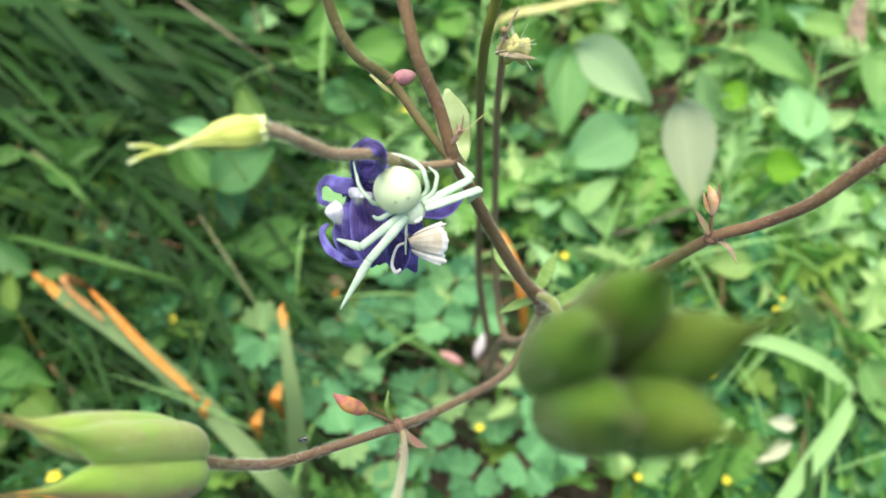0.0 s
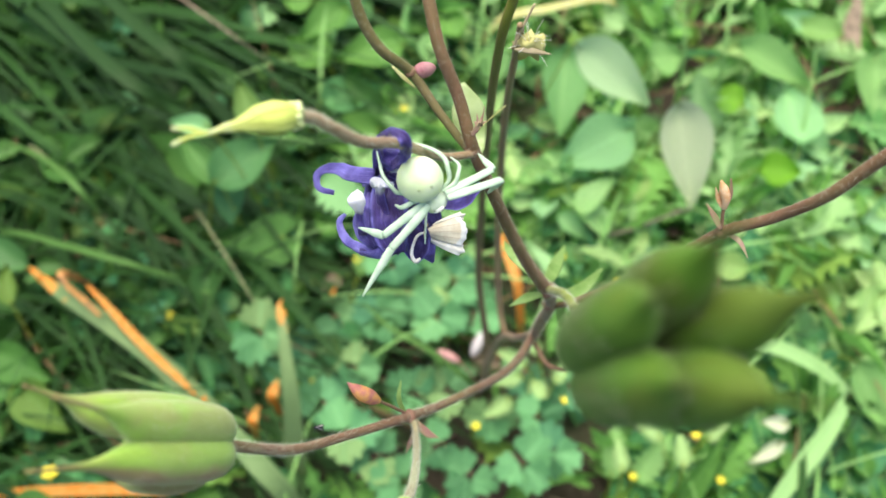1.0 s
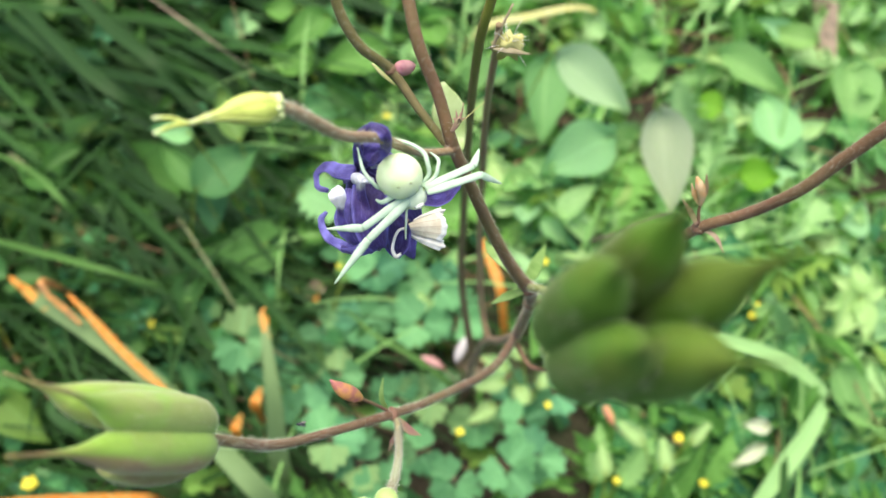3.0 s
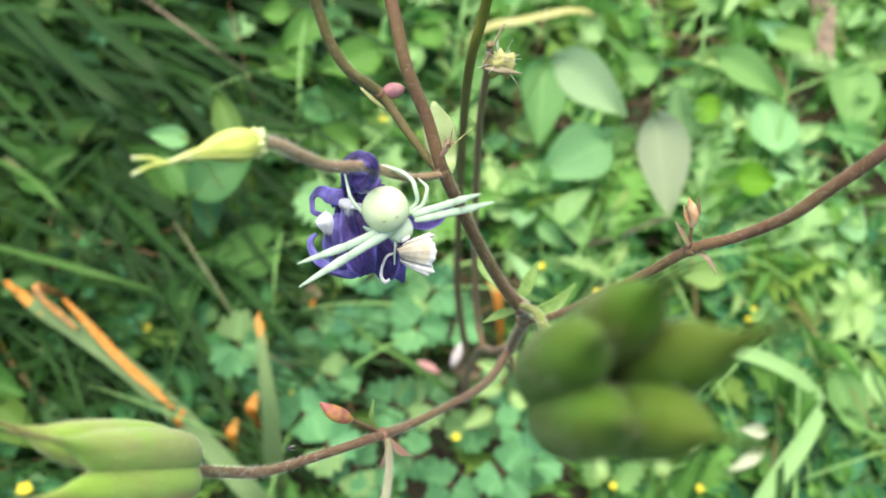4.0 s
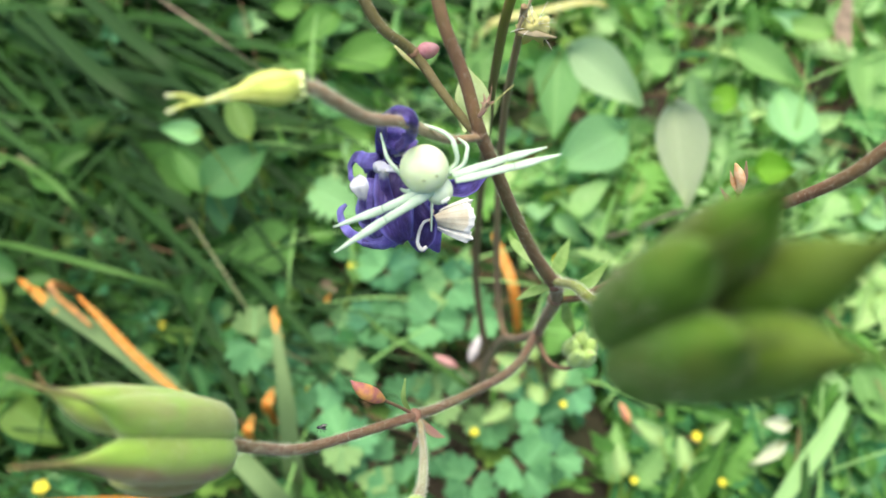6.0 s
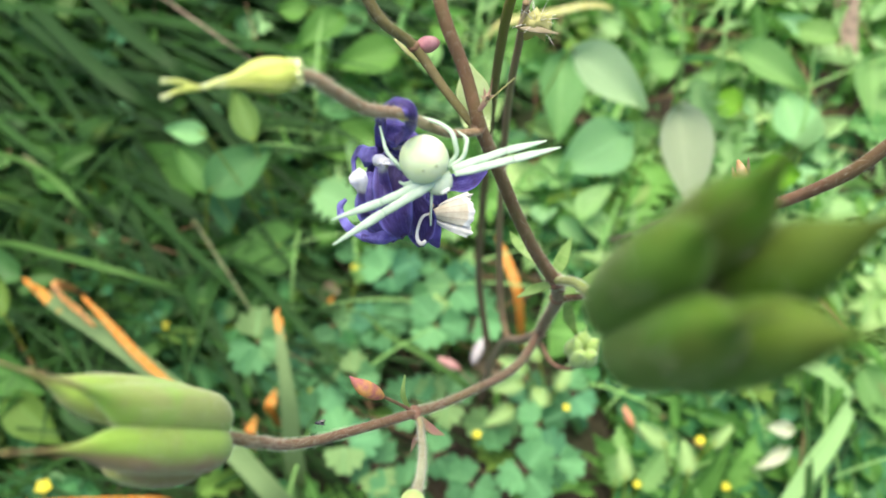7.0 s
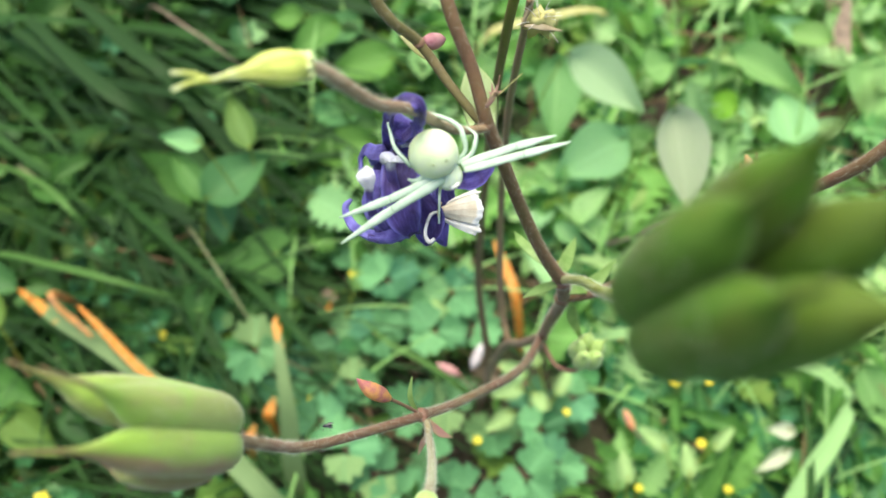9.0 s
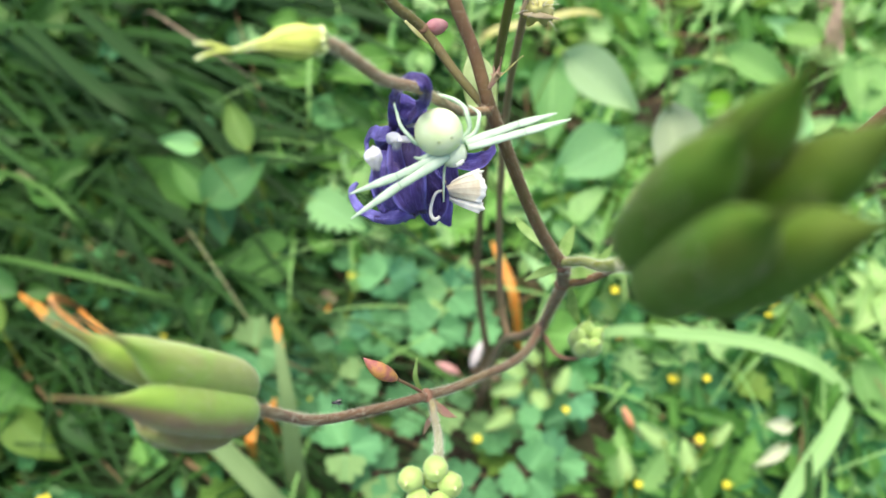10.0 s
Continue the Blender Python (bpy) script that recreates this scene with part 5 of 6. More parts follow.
def bract(points, wide, material=BRACT, label="", thick=0.12):
    pts = [p - ROOT for p in mm(*points)]
    part("bract", tube(pts, [w * 0.001 for w in wide], [thick * 0.001] * len(wide), sides=10, hint=(0, -0.5, 0.86), curl=0.25), material, plant, label)


bud([(-6.9, 79.5, 442.4), (-6.2, 79.7, 442.5), (-5.4, 80.2, 442.2), (-4.5, 80.7, 442), (-3.9, 81, 441.9)], [0.5, 1.02, 1.16, 0.85, 0.25], BUD_PINK, "round pink bud", [(-7.6, 79.2, 442.6), (-7.2, 79.4, 442.5), (-6.8, 79.5, 442.4)])
bud([(-12.4, 46.5, 396.2), (-13.6, 46.5, 397.8), (-15.1, 46.5, 400), (-16.3, 46.8, 401.6), (-17.2, 47.2, 402.9)], [0.6, 1.25, 1.3, 0.75, 0.1], BUD_ORANGE, "orange and pink dry bud", [(-7.6, 46.8, 388.4), (-9.8, 46.7, 392.2), (-12.5, 46.5, 396.3)])
bud([(42.3, 70.2, 423), (42.3, 71, 424.4), (41.8, 72, 425.6), (41.1, 73, 426.8)], [0.4, 0.72, 0.78, 0.18], BUD_BEIGE, "beige and orange dry bud", [(43, 68.4, 418.8), (42.4, 69.6, 421.8), (42.3, 70.3, 423.1)])
bract([(42.5, 70.6, 423.6), (42.9, 71.8, 425.0), (42.6, 73.2, 427.2)], [0.3, 0.45, 0.08], BRACT, "torn brown bud scale")
bract([(42.0, 70.4, 423.2), (41.1, 71.4, 424.4), (40.4, 72.2, 426.0)], [0.3, 0.4, 0.06], BUD_BEIGE, "torn pale bud scale")
bract([(42.6, 68.4, 419.8), (41.2, 69.8, 421.4), (39.8, 71.5, 422.6)], [0.4, 0.5, 0.06])
bract([(43.8, 68.1, 419), (45.4, 66.4, 419.4), (46.8, 64.1, 418.1)], [0.3, 0.4, 0.06], BRACT_PALE, "pinkish bract")
bract([(-8, 46.9, 388.6), (-9.1, 48.4, 392), (-8.8, 50.8, 394.8)], [0.3, 0.45, 0.12], BRACT_LEAF, "green bract")
bract([(-6.6, 46.3, 387.3), (-4, 44.2, 386.2), (-1.8, 43.4, 385.7)], [0.5, 0.75, 0.06])
bract([(-6, 44.6, 384.6), (-7, 43.2, 383.2), (-7.8, 41.6, 381.6)], [0.35, 0.5, 0.06])
bract([(1.4, 69.0, 441.6), (2.2, 69.4, 443.2), (2.6, 70.0, 443.9)], [0.25, 0.42, 0.2], BRACT_PALE, "pink bract")
bract([(2.2, 69, 443), (4.4, 70.6, 444.3), (5.9, 71.7, 445)], [0.05, 0.06, 0.05], STRAW)
for tip in ((2.9, 70.6, 444.6), (1.9, 70.6, 444.4), (3.4, 70.0, 443.6), (2.4, 69.2, 444.4), (1.5, 70.0, 443.4)):
    bract([(2.0, 69.3, 442.6), tuple((a + b) / 2 for a, b in zip((2.2, 69.6, 443.2), tip)), tip], [0.1, 0.16, 0.03], BRACT_PALE)
bract([(2.6, 69.3, 443.4), (2.9, 70.9, 445.6)], [0.14, 0.04], BRACT)
bract([(-9.8, 77.2, 446.0), (-8.2, 76.6, 444.4), (-6.6, 76.4, 442.6)], [0.15, 0.3, 0.08], STRAW, "frayed straw-coloured strip of bark")
bract([(17.9, 70.2, 392.3), (14.3, 68.8, 392.6), (11, 67, 392.6)], [0.5, 0.9, 0.1], BRACT_LEAF, "green leafy bract at the joint")
bract([(18.2, 73.4, 388.4), (21.7, 81.5, 381.6), (25.4, 90.6, 375.4)], [0.8, 1.5, 0.2], BRACT_LEAF, "green leafy bract at the joint")
bract([(20.5, 73.7, 382.8), (27.1, 77.4, 379.3), (31.8, 81.6, 381.8)], [0.8, 1.5, 0.2], BRACT_LEAF, "green leafy bract at the joint")
bract([(16, 71, 396), (11.5, 76.3, 395.7), (10.2, 81.1, 392.7)], [0.5, 0.9, 0.1], BRACT_LEAF, "green leafy bract at the joint")
bract([(24.5, 80, 366), (28.8, 87.5, 345.2), (32.9, 87, 333.3)], [0.8, 1.6, 0.4], BRACT_LEAF, "green leafy bract at the joint")
bract([(1.9, 71.6, 437), (2.5, 81.7, 421.8), (1.6, 87, 425), (0.6, 91, 427.5)], [0.6, 2.1, 2.8, 0.3], BRACT_GREEN, "pale yellow-green leafy bract")


def dry_head():
    """A spent flower with a pale husk and wisps."""
    c = Vector((12, 99, 428.3)) * 0.001 - ROOT
    husk = part("spent_flower", ball(Shape(), c, (0.0026, 0.0018, 0.002), None, 10, 16, 0.9), STRAW, plant, "spent flower with a straw husk and pale wisps")
    rng = random.Random(5)
    for k in range(22):
        d = Vector((rng.uniform(-0.6, 1), rng.uniform(-0.6, 0.8), rng.uniform(-0.2, 1.1))).normalized() * rng.uniform(0.0025, 0.005)
        part("wisp", tube([c, c + d * 0.6 + Vector((0, 0, 0.0004)), c + d], [0.00007, 0.00005, 0.00003], sides=5), MOTH_PALE, husk)
    part("husk", tube([c + Vector((-0.0028, -0.002, 0.001)), c + Vector((0, -0.0018, 0.0006)), c + Vector((0.0036, -0.0016, -0.0004))], [0.0002, 0.00055, 0.0001], [0.00015] * 3, hint=(0, -0.5, 0.86)), HUSK, husk, "pale papery husk")
    part("wisp", tube([c + Vector((-0.003, -0.001, 0)), c + Vector((-0.002, 0, 0.003)), c + Vector((0.0, 0.002, 0.0075))], [0.0004, 0.0003, 0.0002], sides=6), HUSK, husk)


dry_head()

# ---- the withered flower that hangs on the pod stalk ----
VIEW = Matrix(((1.0, -0.016, -0.013), (0.007, 0.866, -0.501), (0.019, 0.501, 0.865)))
flower = thing("withered_flower", Vector((-11.1, 61.6, 433.2)) * 0.001, "withered violet columbine flower with curled petals and white ends", "flower")
COUNT = [0]


def petal(name, material, thick, wide, points, label=""):
    COUNT[0] += 1
    sh = tube(mm(*points), [w * 0.001 for w in wide], [thick * 0.001] * len(wide), sides=16, steps=8, hint=(-0.1, -0.5, 0.86), crumple=0.00035, curl=0.4 if COUNT[0] % 2 else -0.3, seed=COUNT[0], ripple=0.22)
    return part(name, sh, material, flower, label)


petal("petal", PETAL, 0.28, [0.9, 1.0, 0.9, 0.75, 0.75, 0.75, 0.75, 0.75, 0.75, 0.6], [(0.0, 3.7, 3.8), (-0.0, 3.6, 7.2), (0.3, 2.0, 12.0), (0.9, 0.2, 16.2), (2.1, -0.7, 18.6), (3.3, -1.7, 19.8), (4.1, -2.1, 19.0), (3.9, -1.2, 15.5), (2.8, 0.6, 11.3), (1.3, 2.6, 7.2)], "violet petal curled over the stalk")
petal("petal", PETAL_LIGHT, 0.30, [0.9, 1.0, 0.95, 0.8, 0.65, 0.5, 0.3], [(2.3, -1.3, -7.7), (-0.6, -1.2, -9.4), (-3.4, 0.3, -11.5), (-5.5, 2.1, -12.8), (-7.0, 3.9, -13.0), (-7.5, 5.7, -12.5), (-6.6, 6.9, -11.8)], "pale violet petal with a curled end")
petal("petal", PETAL_WHITE, 0.26, [0.7, 0.6, 0.65, 1.1, 0.6], [(-2.1, -4.2, 0.8), (-2.5, -3.3, 3.1), (-2.6, -2.6, 4.7), (-2.8, -2.0, 6.0), (-3.2, -0.6, 5.5)], "violet petal with a white end")
petal("petal", PETAL_WHITE, 0.28, [0.8, 0.7, 0.6, 0.75, 0.8, 0.5], [(0.9, -3.0, 1.5), (0.5, -2.0, 3.9), (0.2, -0.8, 5.8), (0.1, -0.5, 7.3), (-0.5, 0.2, 7.0), (-0.8, 0.7, 5.5)], "violet petal with a bent white end")
petal("petal", WHITE_END, 0.25, [0.4, 0.5, 0.4], [(1.8, 0.3, 6.4), (1.0, -0.2, 7.3), (0.2, -0.2, 7.0)], "white end of a petal")
petal("petal", PETAL, 0.18, [1.4, 1.9, 1.8, 0.9], [(4.8, 2.2, 1.9), (2.2, 1.6, -2.6), (-0.1, 0.6, -6.6), (-2.4, 0.1, -10.4)], "")
petal("petal", PETAL, 0.18, [1.5, 1.9, 1.6, 0.4], [(4.7, 1.8, -1.2), (4.4, 0.0, -4.6), (4.6, -1.3, -7.7), (5.1, -2.6, -9.6)], "")
petal("petal", PETAL, 0.18, [1.1, 1.4, 1.2, 0.6], [(4.1, 3.2, 4.7), (1.2, 3.8, 3.3), (-1.4, 5.1, 1.7), (-3.1, 6.2, 1.1)], "")
petal("petal", PETAL, 0.20, [1.2, 1.5, 1.3, 0.7], [(1.6, 3.6, 2.6), (0.1, 2.0, -2.4), (-1.0, 0.9, -7.1), (-1.5, -0.4, -9.6)], "")
petal("petal", PETAL, 0.18, [1.0, 1.2, 1.2, 0.7], [(-1.5, 5.3, 0.1), (-2.4, 3.9, -4.8), (-3.0, 2.9, -8.9), (-2.5, 1.6, -11.9)], "")
petal("petal", PETAL, 0.18, [1.0, 1.6, 1.6, 1.2], [(1.4, 3.0, 6.3), (4.0, 3.1, 4.1), (6.5, 2.3, -0.4), (7.6, 0.8, -4.1)], "")
petal("petal", PETAL, 0.20, [1.4, 1.5, 1.2, 0.6], [(5.7, 0.9, -3.5), (2.5, -0.1, -7.6), (-0.7, -0.6, -10.2), (-3.8, -0.0, -11.7)], "")
petal("petal", PETAL, 0.16, [1.0, 1.3, 1.2, 0.5], [(3.1, 1.7, -0.2), (2.0, 0.4, -4.5), (1.4, -0.6, -7.9), (0.7, -1.4, -10.1)], "")
petal("petal", PETAL, 0.18, [1.2, 1.5, 1.2, 0.3], [(7.6, 1.5, -3.7), (6.5, -0.0, -6.9), (6.7, -1.4, -8.9), (7.6, -2.2, -10.5)], "")
petal("petal", PETAL, 0.20, [1.2, 1.2, 0.6, 0.25], [(8.1, 4.0, -3.1), (11.5, 5.8, -5.5), (13.9, 8.6, -6.6), (14.4, 9.9, -6.7)], "")
petal("petal", PETAL, 0.20, [0.9, 1.3, 1.3, 0.8], [(4.2, 2.3, 8.3), (2.2, 3.3, 8.2), (0.4, 3.9, 6.2), (-1.0, 4.0, 3.4)], "")
petal("petal", PETAL_LIGHT, 0.18, [0.5, 0.6, 0.5, 0.25], [(-2.9, 4.5, 0.2), (-0.0, 4.4, 3.0), (2.4, 3.5, 6.0), (4.0, 3.1, 7.6)], "")
petal("petal", PETAL_LIGHT, 0.18, [0.4, 0.6, 0.6, 0.3], [(-1.0, 2.1, -3.5), (-1.8, 1.4, -8.0), (-0.7, -0.1, -10.0), (2.4, -1.2, -9.4)], "")
petal("petal", PETAL_WHITE, 0.14, [0.4, 0.5, 0.5, 0.25], [(5.0, 2.9, 7.5), (3.1, 2.5, 7.4), (2.2, 2.3, 7.3), (1.5, 2.1, 6.9)], "")
petal("petal", PETAL, 0.20, [1.1, 1.5, 1.5, 0.9], [(0.5, 2.4, 11.7), (1.7, 2.5, 10.1), (2.9, 2.7, 8.5), (4.1, 3.0, 5.7)], "")
petal("petal", PETAL_DARK, 0.2, [1.6, 2.5, 2.7, 2.2, 0.9], [(1.9, 3.2, 4.9), (1.5, 0.4, 4.3), (1.5, -2.5, 3.1), (1.9, -4.8, 1.1), (2.8, -5.7, -1.4)], "broad dark violet petal with soft wrinkles")
petal("petal", PETAL_MID, 0.2, [0.9, 1.5, 1.6, 0.7], [(-1.3, 1.2, 2.9), (-1.9, -1.2, 2.4), (-1.9, -3.8, 0.9), (-0.5, -5.3, -1.3)], "violet petal turned outward at its edge")
petal("petal", PETAL_DARK, 0.2, [1.0, 1.7, 1.5, 0.5], [(4.1, -0.9, 0.8), (5.2, -3.0, -0.4), (5.5, -4.7, -1.9), (5.0, -5.9, -3.8)], "dark violet petal ending in a point")

SPUR_AT = Vector((-0.76, 2.54, 4.85)) * 0.001
spur = part("spur", tube(mm((0, 0, 0), (-3.0, 0.4, 0), (-5.3, 1.2, 0), (-7.3, 1.2, 0), (-8.5, 0.2, 0), (-8.2, -1.4, 0), (-6.0, -2.1, 0)), [0.0012, 0.0011, 0.0009, 0.00065, 0.0006, 0.0005, 0.0003], [0.00045, 0.00045, 0.0004, 0.00035, 0.0003, 0.0003, 0.0002], sides=14, steps=8, hint=(0, 0.2, 1), crumple=0.0003, curl=0.3), PETAL_MID, flower, "long violet spur with a hooked end")
core = Vector((0.0035, -0.0005, -0.0035))
part("flower_heart", ball(Shape(), core, (0.003, 0.0028, 0.0028), None, 14, 20, 0.9), PETAL, flower, "crumpled dark violet heart of the flower")

# ---- the moth that the spider holds ----
moth = thing("moth", Matrix.Translation(Vector((-1.8, 58.7, 432.2)) * 0.001) @ VIEW.to_4x4(), "small cream moth with white-fringed wings held by the spider", "moth")


def fan_wing(root, first, last, length, pleats, depth, lift, material, label="", scallop=0.05):
    """A folded wing that opens from its root in soft pleats, with thickness. first, last: degrees of its two edges."""
    n, rings = pleats * 6, 7
    vs, fs, uv = [], [], []
    for z in (0.04, -0.04):
        for i in range(rings + 1):
            r = 0.12 + 0.88 * i / rings
            for k in range(n + 1):
                a = radians(first + (last - first) * k / n)
                wave = math.cos(2 * math.pi * k * pleats / n)
                d = length * r * (1 + scallop * wave * r * r - 0.1 * (2 * k / n - 1) ** 2)
                a *= r ** -0.4
                up = lift * math.sin(math.pi * k / n) * (1 - 0.5 * r) + depth * wave * r + 0.1 * noise.noise(Vector((d, a * 6, 3)))
                vs.append(Vector((root[0] + d * math.cos(a), root[1] + d * math.sin(a), root[2] + up + z)) * 0.001)
                uv.append((k / n * pleats, r))
    row = n + 1
    half = row * (rings + 1)
    for base, s in ((0, 1), (half, -1)):
        for i in range(rings):
            for k in range(n):
                q = base + i * row + k
                fs.append((q, q + row, q + row + 1, q + 1)[::s])
    for k in range(n):
        q = rings * row + k
        fs.append((q, q + half, q + half + 1, q + 1))
    for i in range(rings):
        for q, s in ((i * row, 1), (i * row + n, -1)):
            fs.append((q, q + half, q + half + row, q + row)[::s])
    return part("wing", Shape().put([tuple(v) for v in vs], fs, uv), material, moth, label)


fan_wing((-3.0, 0.2, 0.5), 25, -19, 6.0, 4, 0.03, 0.7, MOTH_FAN, "cream wing with pale brown veins", 0.012)
fan_wing((-2.8, 0.0, 0.1), -15, -33, 5.9, 2, 0.05, 0.4, MOTH_PALE, "whitish hind wing", 0.03)
fan_wing((-2.2, 0.8, 0.0), 30, 16, 5.2, 2, 0.06, 0.3, MOTH_PALE, "white folded wing edge", 0.04)
part("body", tube(mm((-3.6, 0.3, 0), (-2.2, 0.3, 0.1), (0, 0.2, -0.2), (1.8, 0, -0.4)), [0.0004, 0.0007, 0.0007, 0.0003], sides=12), AMBER, moth, "slender amber body")
part("leg", tube(mm((-3.0, 0.4, 0.4), (-2.6, 1.4, 1.2), (-3.0, 0.2, 1.3), (-2.9, -1.0, 0.9)), [0.00014, 0.00013, 0.00012, 0.00008], sides=7), AMBER, moth)
part("antenna", tube(mm((-3.0, 0.2, 1.0), (-3.9, -0.2, 2.0), (-4.5, -1.5, 2.2), (-4.7, -2.9, 2.0), (-4.2, -3.8, 1.9), (-3.5, -3.4, 1.9)), [0.00018, 0.0002, 0.00022, 0.00025, 0.0003, 0.00022], sides=8), MOTH_PALE, moth, "pale curved feeler")
part("eye", ball(Shape(), Vector((-2.9, 0.35, 0.75)) * 0.001, (0.00055, 0.00018, 0.00015), Matrix.Rotation(0.5, 3, "Z"), 6, 10), MOTH_VEIN, moth)

# ---- the crab spider ----
spider = thing("crab_spider", Matrix.Translation(Vector((-5.4, 59.0, 445.2)) * 0.001) @ VIEW.to_4x4(), "pale greenish white crab spider with a round abdomen", "spider")
abdomen = part("abdomen", ball(Shape(), (0, 0, 0), (0.00302, 0.00298, 0.0028), None, 24, 36), SPIDER, spider, "round pale yellowish-white abdomen")
for x, y in ((0.0, -1.65), (1.55, -1.1)):
    z = math.sqrt(max(0, 1 - (x / 3.12) ** 2 - (y / 3.0) ** 2)) * 2.8
    part("spot", ball(Shape(), Vector((x, y, z)) * 0.001, (0.00026, 0.0002, 0.00009), Vector((0, 0, 1)).rotation_difference(Vector((x, y, z))).to_matrix(), 6, 12), SPOT, abdomen, "dull greenish spot")
head = part("head", ball(Shape(), Vector((1.7, -2.4, -1.4)) * 0.001, (0.0018, 0.0019, 0.0012), Matrix.Rotation(radians(30), 3, "Z"), 16, 24), HEAD, spider, "pale greenish head with a whitish eye patch")
part("face", ball(Shape(), Vector((2.5, -3.7, -1.0)) * 0.001, (0.0008, 0.00045, 0.0004), Matrix.Rotation(radians(30), 3, "Z"), 10, 16), EYE_MARK, head)
for x, y in ((2.0, -4.0), (2.5, -4.15), (2.95, -3.9), (3.2, -3.5)):
    part("eye", ball(Shape(), Vector((x, y, -0.8)) * 0.001, (0.00011, 0.00011, 0.00011), None, 6, 8), BLACK, head)


def limb(name, length, radii, parent, material=LEG):
    """A leg piece that lies along x."""
    n = len(radii)
    pts = [Vector((length * k / (n - 1), 0, 0)) * 0.001 for k in range(n)]
    return part(name, tube(pts, [r * 0.001 for r in radii], [r * 0.00055 for r in radii], sides=12, steps=4), material, parent)


def leg_poses(root, knee_way, foot_way, upper):
    """The poses of the upper and lower piece for a knee and a foot direction."""
    k = Vector(knee_way).normalized() * upper
    top = axes(Vector(root) * 0.001, k, (0, 0, 1))
    low = axes((Vector(root) + k) * 0.001, Vector(foot_way), (0.1, 0.1, 1))
    return top, top.inverted() @ low


LEGS = []


def front_leg(root, upper, lower, r0, r1, poses):
    """poses: (seconds, direction of the upper piece, direction of the lower piece)."""
    leg = limb("leg", upper, [r0 * 0.72, r0 * 0.96, r0 * 1.06, r0 * 1.02, r0 * 0.92, r0 * 0.96, r0 * 0.88], spider)
    shin = limb("lower_leg", lower, [r0 * 0.92, r0 * 1.0, r0 * 0.92, r0 * 0.74, r0 * 0.58, r0 * 0.4, r1], leg)
    LEGS.append((leg, shin, [(t, *leg_poses(root, a, b, upper)) for t, a, b in poses]))


def still_leg(points, radii):
    part("leg", tube(mm(*points), [r * 0.001 for r in radii], sides=10, steps=6), LEG, spider)


front_leg((1.2, -3.3, -0.5), 7.4, 7.2, 0.56, 0.09, [
    (0.0, (-4.7, -5.5, 0.6), (-4.2, -7.0, -1.0)), (2.7, (-4.7, -5.5, 0.6), (-4.2, -7.0, -1.0)), (3.2, (-5.6, -4.6, 1.2), (-6, -6, 0)),
    (3.8, (-5.6, -3.5, 1.8), (-6.0, -4.0, 2.4)), (4.5, (-5.9, -3.6, 1.0), (-6.6, -4.2, 0.2)), (5.7, (-5.9, -3.6, 1.0), (-6.6, -4.2, 0.2)), (10.0, (-5.9, -3.5, 1.0), (-6.6, -4.3, 0.0))])
front_leg((0.7, -3.0, -0.6), 6.8, 6.4, 0.54, 0.08, [
    (0.0, (-5.3, -4.2, 0.8), (-3.4, 1.0, -4.6)), (2.7, (-5.3, -4.2, 0.8), (-3.4, 1.0, -4.6)), (3.1, (-5.2, -3.6, 0.9), (-4.8, -0.6, -2.6)),
    (3.8, (-5.5, -2.7, 1.8), (-5.2, -2.0, 1.8)), (4.5, (-5.8, -2.7, 0.9), (-5.8, -2.0, -0.6)), (5.7, (-5.8, -2.7, 0.9), (-5.8, -2.0, -0.6)), (10.0, (-5.8, -2.7, 0.9), (-5.8, -1.9, -0.8))])
front_leg((3.2, -1.7, -0.6), 6.9, 5.0, 0.52, 0.07, [
    (0.0, (6.9, 3.6, -0.6), (-1.4, 2.0, -3.2)), (2.7, (6.9, 3.6, -0.6), (-1.4, 2.0, -3.2)), (3.1, (6.7, 2.8, 1.6), (1.6, 1.6, -2.6)), (3.5, (6.4, 2.0, 3.4), (3.6, 1.2, 0.6)),
    (4.0, (5.8, 1.6, 4.6), (3.0, 0.7, 4.2)), (4.5, (6.8, 1.8, 2.6), (4.4, 1.1, 2.6)), (5.5, (7.1, 2.0, 1.8), (4.8, 1.2, 1.2)), (7.0, (7.4, 2.4, 0.9), (5, 1.2, 0.2)), (10.0, (7.4, 2.3, 0.9), (5, 1.3, 0.2))])
front_leg((3.5, -2.3, -0.5), 7.3, 5.9, 0.54, 0.08, [
    (0.0, (7.4, 2.6, -0.4), (-0.9, -0.9, -3.4)), (2.7, (7.4, 2.6, -0.4), (-0.9, -0.9, -3.4)), (3.1, (7.2, 2.2, 1.8), (2.2, 0.2, -2.4)), (3.5, (7, 1.6, 3.0), (4.6, 0.8, 0.4)),
    (4.0, (6.4, 1.1, 4.8), (3.5, 0.7, 4.4)), (4.5, (7.5, 1.4, 2.4), (5.2, 1.1, 2.6)), (5.5, (7.7, 1.6, 1.6), (5.6, 1.3, 1.2)), (7.0, (8, 1.9, 0.8), (6, 1.5, 0.2)), (10.0, (8, 1.9, 0.8), (6, 1.5, 0.2))])
still_leg([(0.2, -2.4, -0.8), (-0.9, -2.9, -0.2), (-2.3, -3.6, -0.4), (-3.2, -3.2, -1.8)], [0.32, 0.34, 0.3, 0.15])
still_leg([(-0.6, -1.6, -1.6), (-2.7, -1.7, -0.6), (-3.6, -1.0, 0.2), (-4.7, 0.4, 0.0), (-5.2, 2.0, -0.6), (-5.6, 3.6, -1.0)], [0.28, 0.3, 0.26, 0.24, 0.19, 0.1])
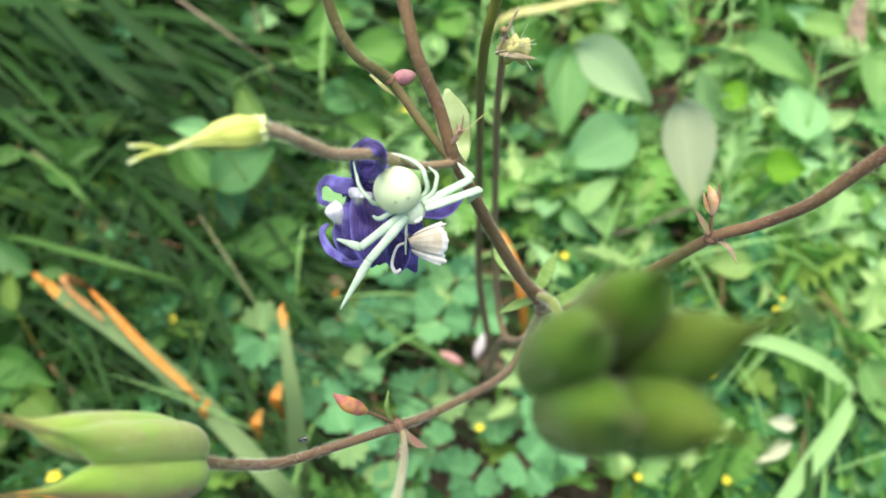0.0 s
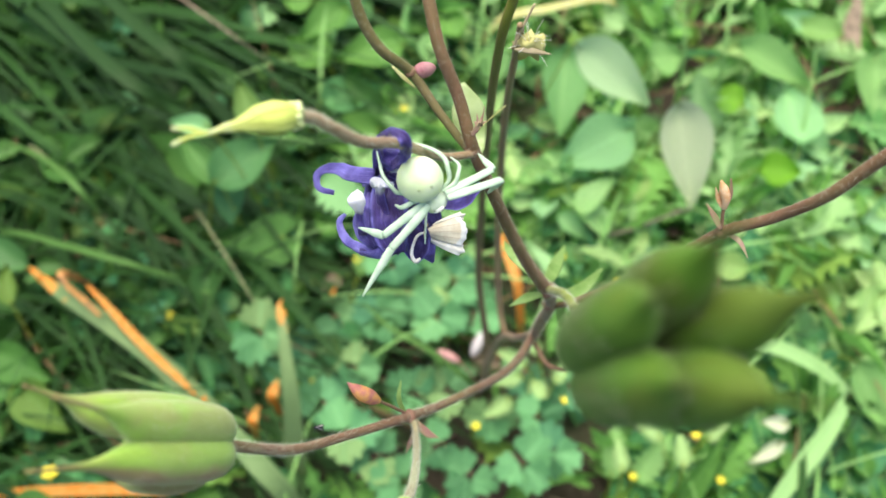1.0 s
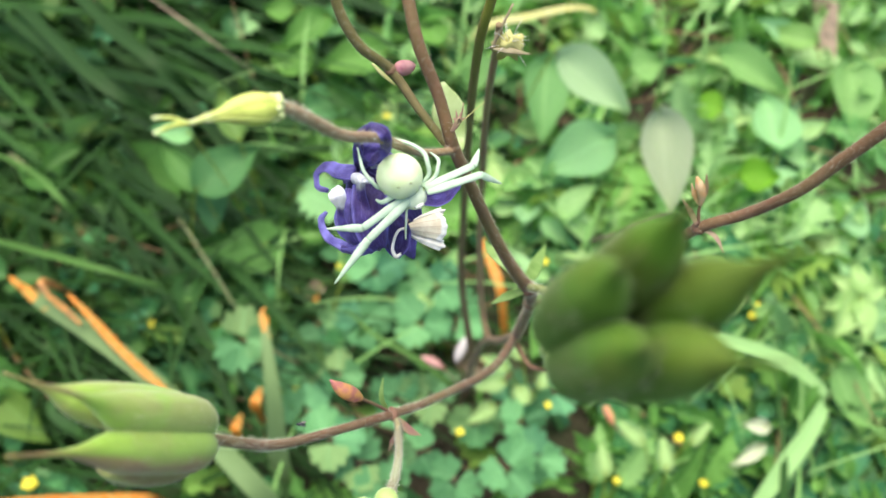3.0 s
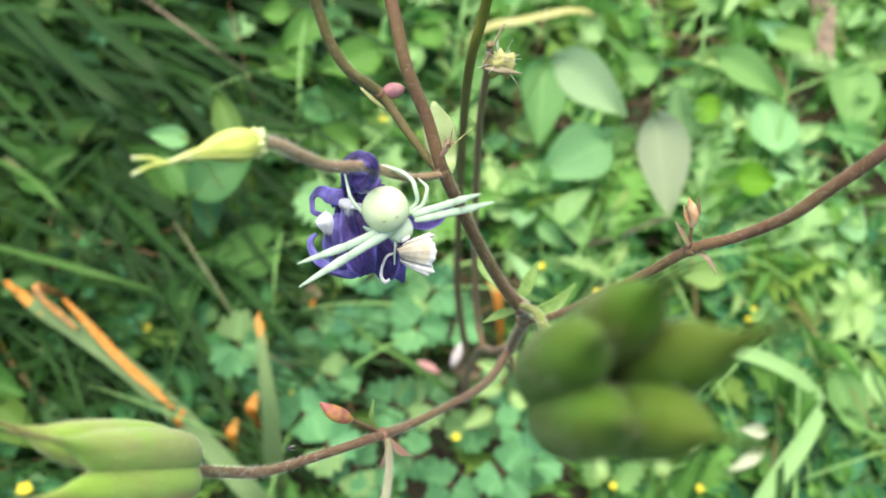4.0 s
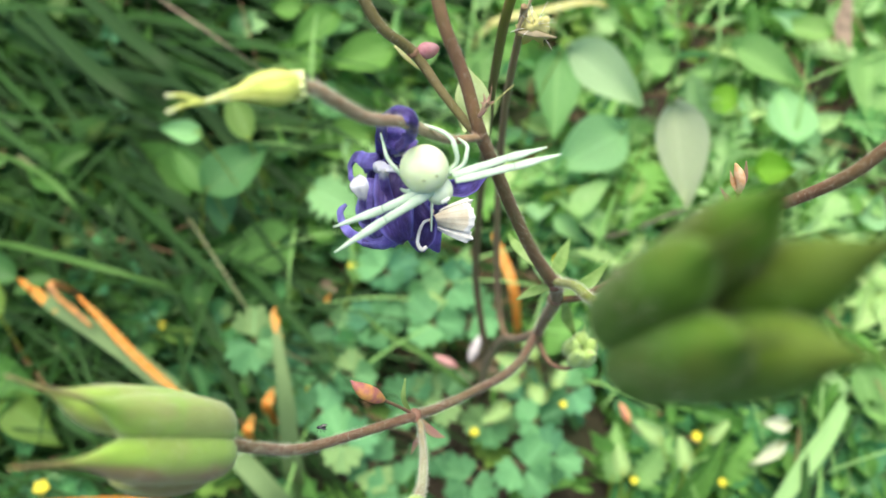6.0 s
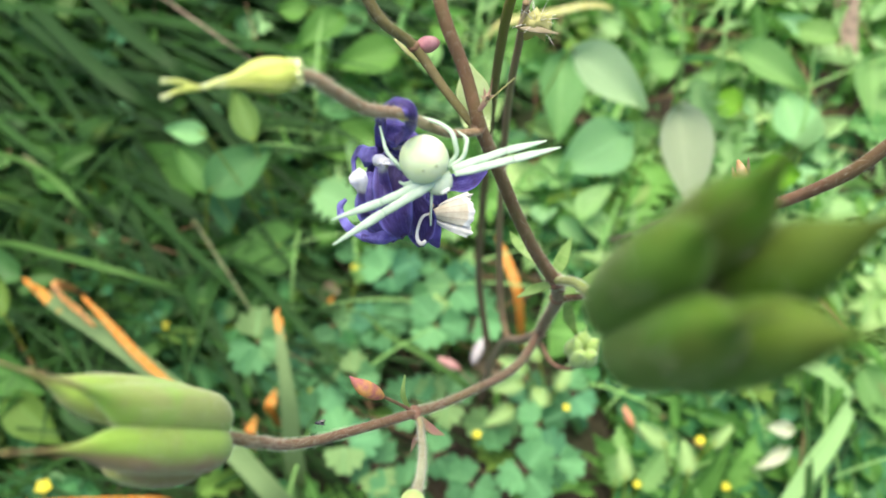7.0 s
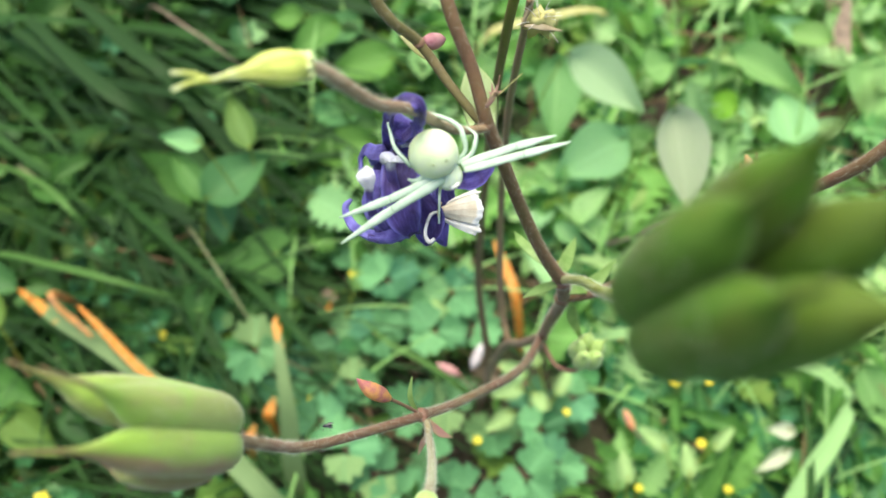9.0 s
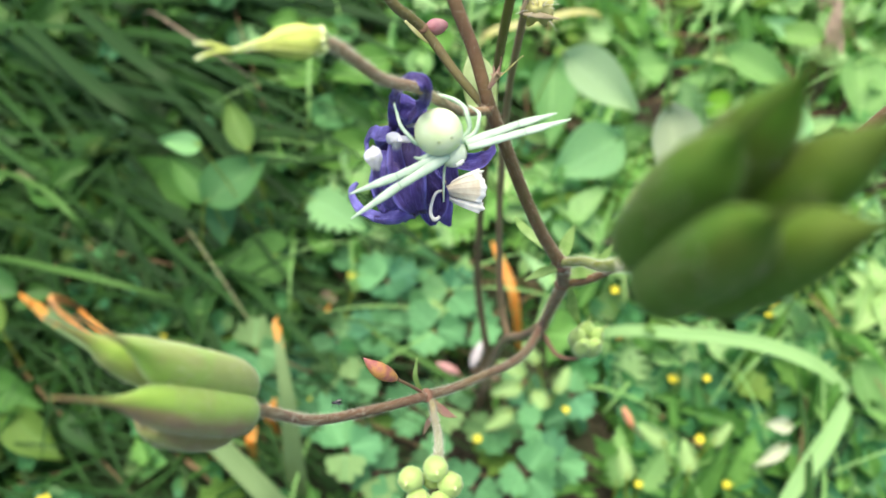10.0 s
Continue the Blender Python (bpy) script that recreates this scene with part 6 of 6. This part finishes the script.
still_leg([(2.4, -1.4, -1.2), (3.7, 0.0, -0.8), (3.5, 1.6, -0.2), (3.1, 2.7, -0.2), (1.9, 3.7, -0.5), (0.2, 4.4, -1.0), (-0.9, 4.7, -1.4)], [0.28, 0.3, 0.32, 0.3, 0.27, 0.24, 0.15])
still_leg([(2.3, -3.3, -1.6), (1.2, -3.4, -5.5), (0.65, -3.7, -9.4), (0.5, -6.0, -9.6), (0.45, -8.2, -9.9)], [0.2, 0.18, 0.2, 0.17, 0.12])
still_leg([(2.6, -1.6, -1.0), (4.4, -0.4, -0.5), (4.9, 1.0, -0.2), (4.9, 2.0, -0.4), (3.9, 3.0, -1.4)], [0.26, 0.28, 0.27, 0.22, 0.12])


# ---- a tiny fly on the branch ----
def small_fly():
    ob = thing("small_fly", Matrix.Translation(Vector((-20.9, 38.4, 406.3)) * 0.001) @ Matrix.Scale(1.25, 4), "tiny black fly resting on the stem", "fly")
    part("body", tube(mm((-0.5, 0, 0), (-0.2, 0, 0.05), (0.2, 0.05, 0), (0.7, 0.1, -0.1)), [0.0001, 0.0002, 0.00018, 0.00004], sides=8), BLACK, ob)
    for s in (-1, 1):
        part("wing", tube(mm((-0.1, 0, 0.15), (0.3, 0.2 * s, 0.25), (0.8, 0.3 * s, 0.2)), [0.00004, 0.00016, 0.00005], [0.00001] * 3, sides=8), BLACK, ob)
        for k in (-0.3, 0, 0.3):
            part("leg", tube(mm((k, 0, 0), (k, 0.3 * s, 0.1), (k * 1.6, 0.5 * s, -0.4)), [0.00003] * 3, sides=5, steps=2), BLACK, ob)


small_fly()


# ---- what moves ----
SETTLE = ((0.0, 0, 0), (2.7, 0, 0), (3.3, -0.2, -0.7), (4.0, -0.3, -1.0), (5.5, -0.3, -1.0), (7.0, -0.2, -0.6), (10.0, -0.1, -0.4))


def motions():
    for leg, shin, poses in LEGS:
        walk(leg, [(t, a) for t, a, _ in poses])
        walk(shin, [(t, b) for t, _, b in poses])
    for ob in (abdomen, head):
        walk(ob, [(t, Matrix.Translation(Vector((x, y, 0)) * 0.001)) for t, x, y in SETTLE])
    turned = []
    for t, a in ((0, 48), (0.5, 2), (1.0, 14), (1.5, 42), (2.0, 15), (2.5, 32), (4.0, 52), (4.5, 60), (5.0, 60), (5.5, 58), (7.0, 63), (10.0, 64)):
        turned.append((t, Matrix.Translation(SPUR_AT) @ VIEW.to_4x4() @ Matrix.Rotation(radians(-a), 4, "Y")))
    walk(spur, turned)


motions()
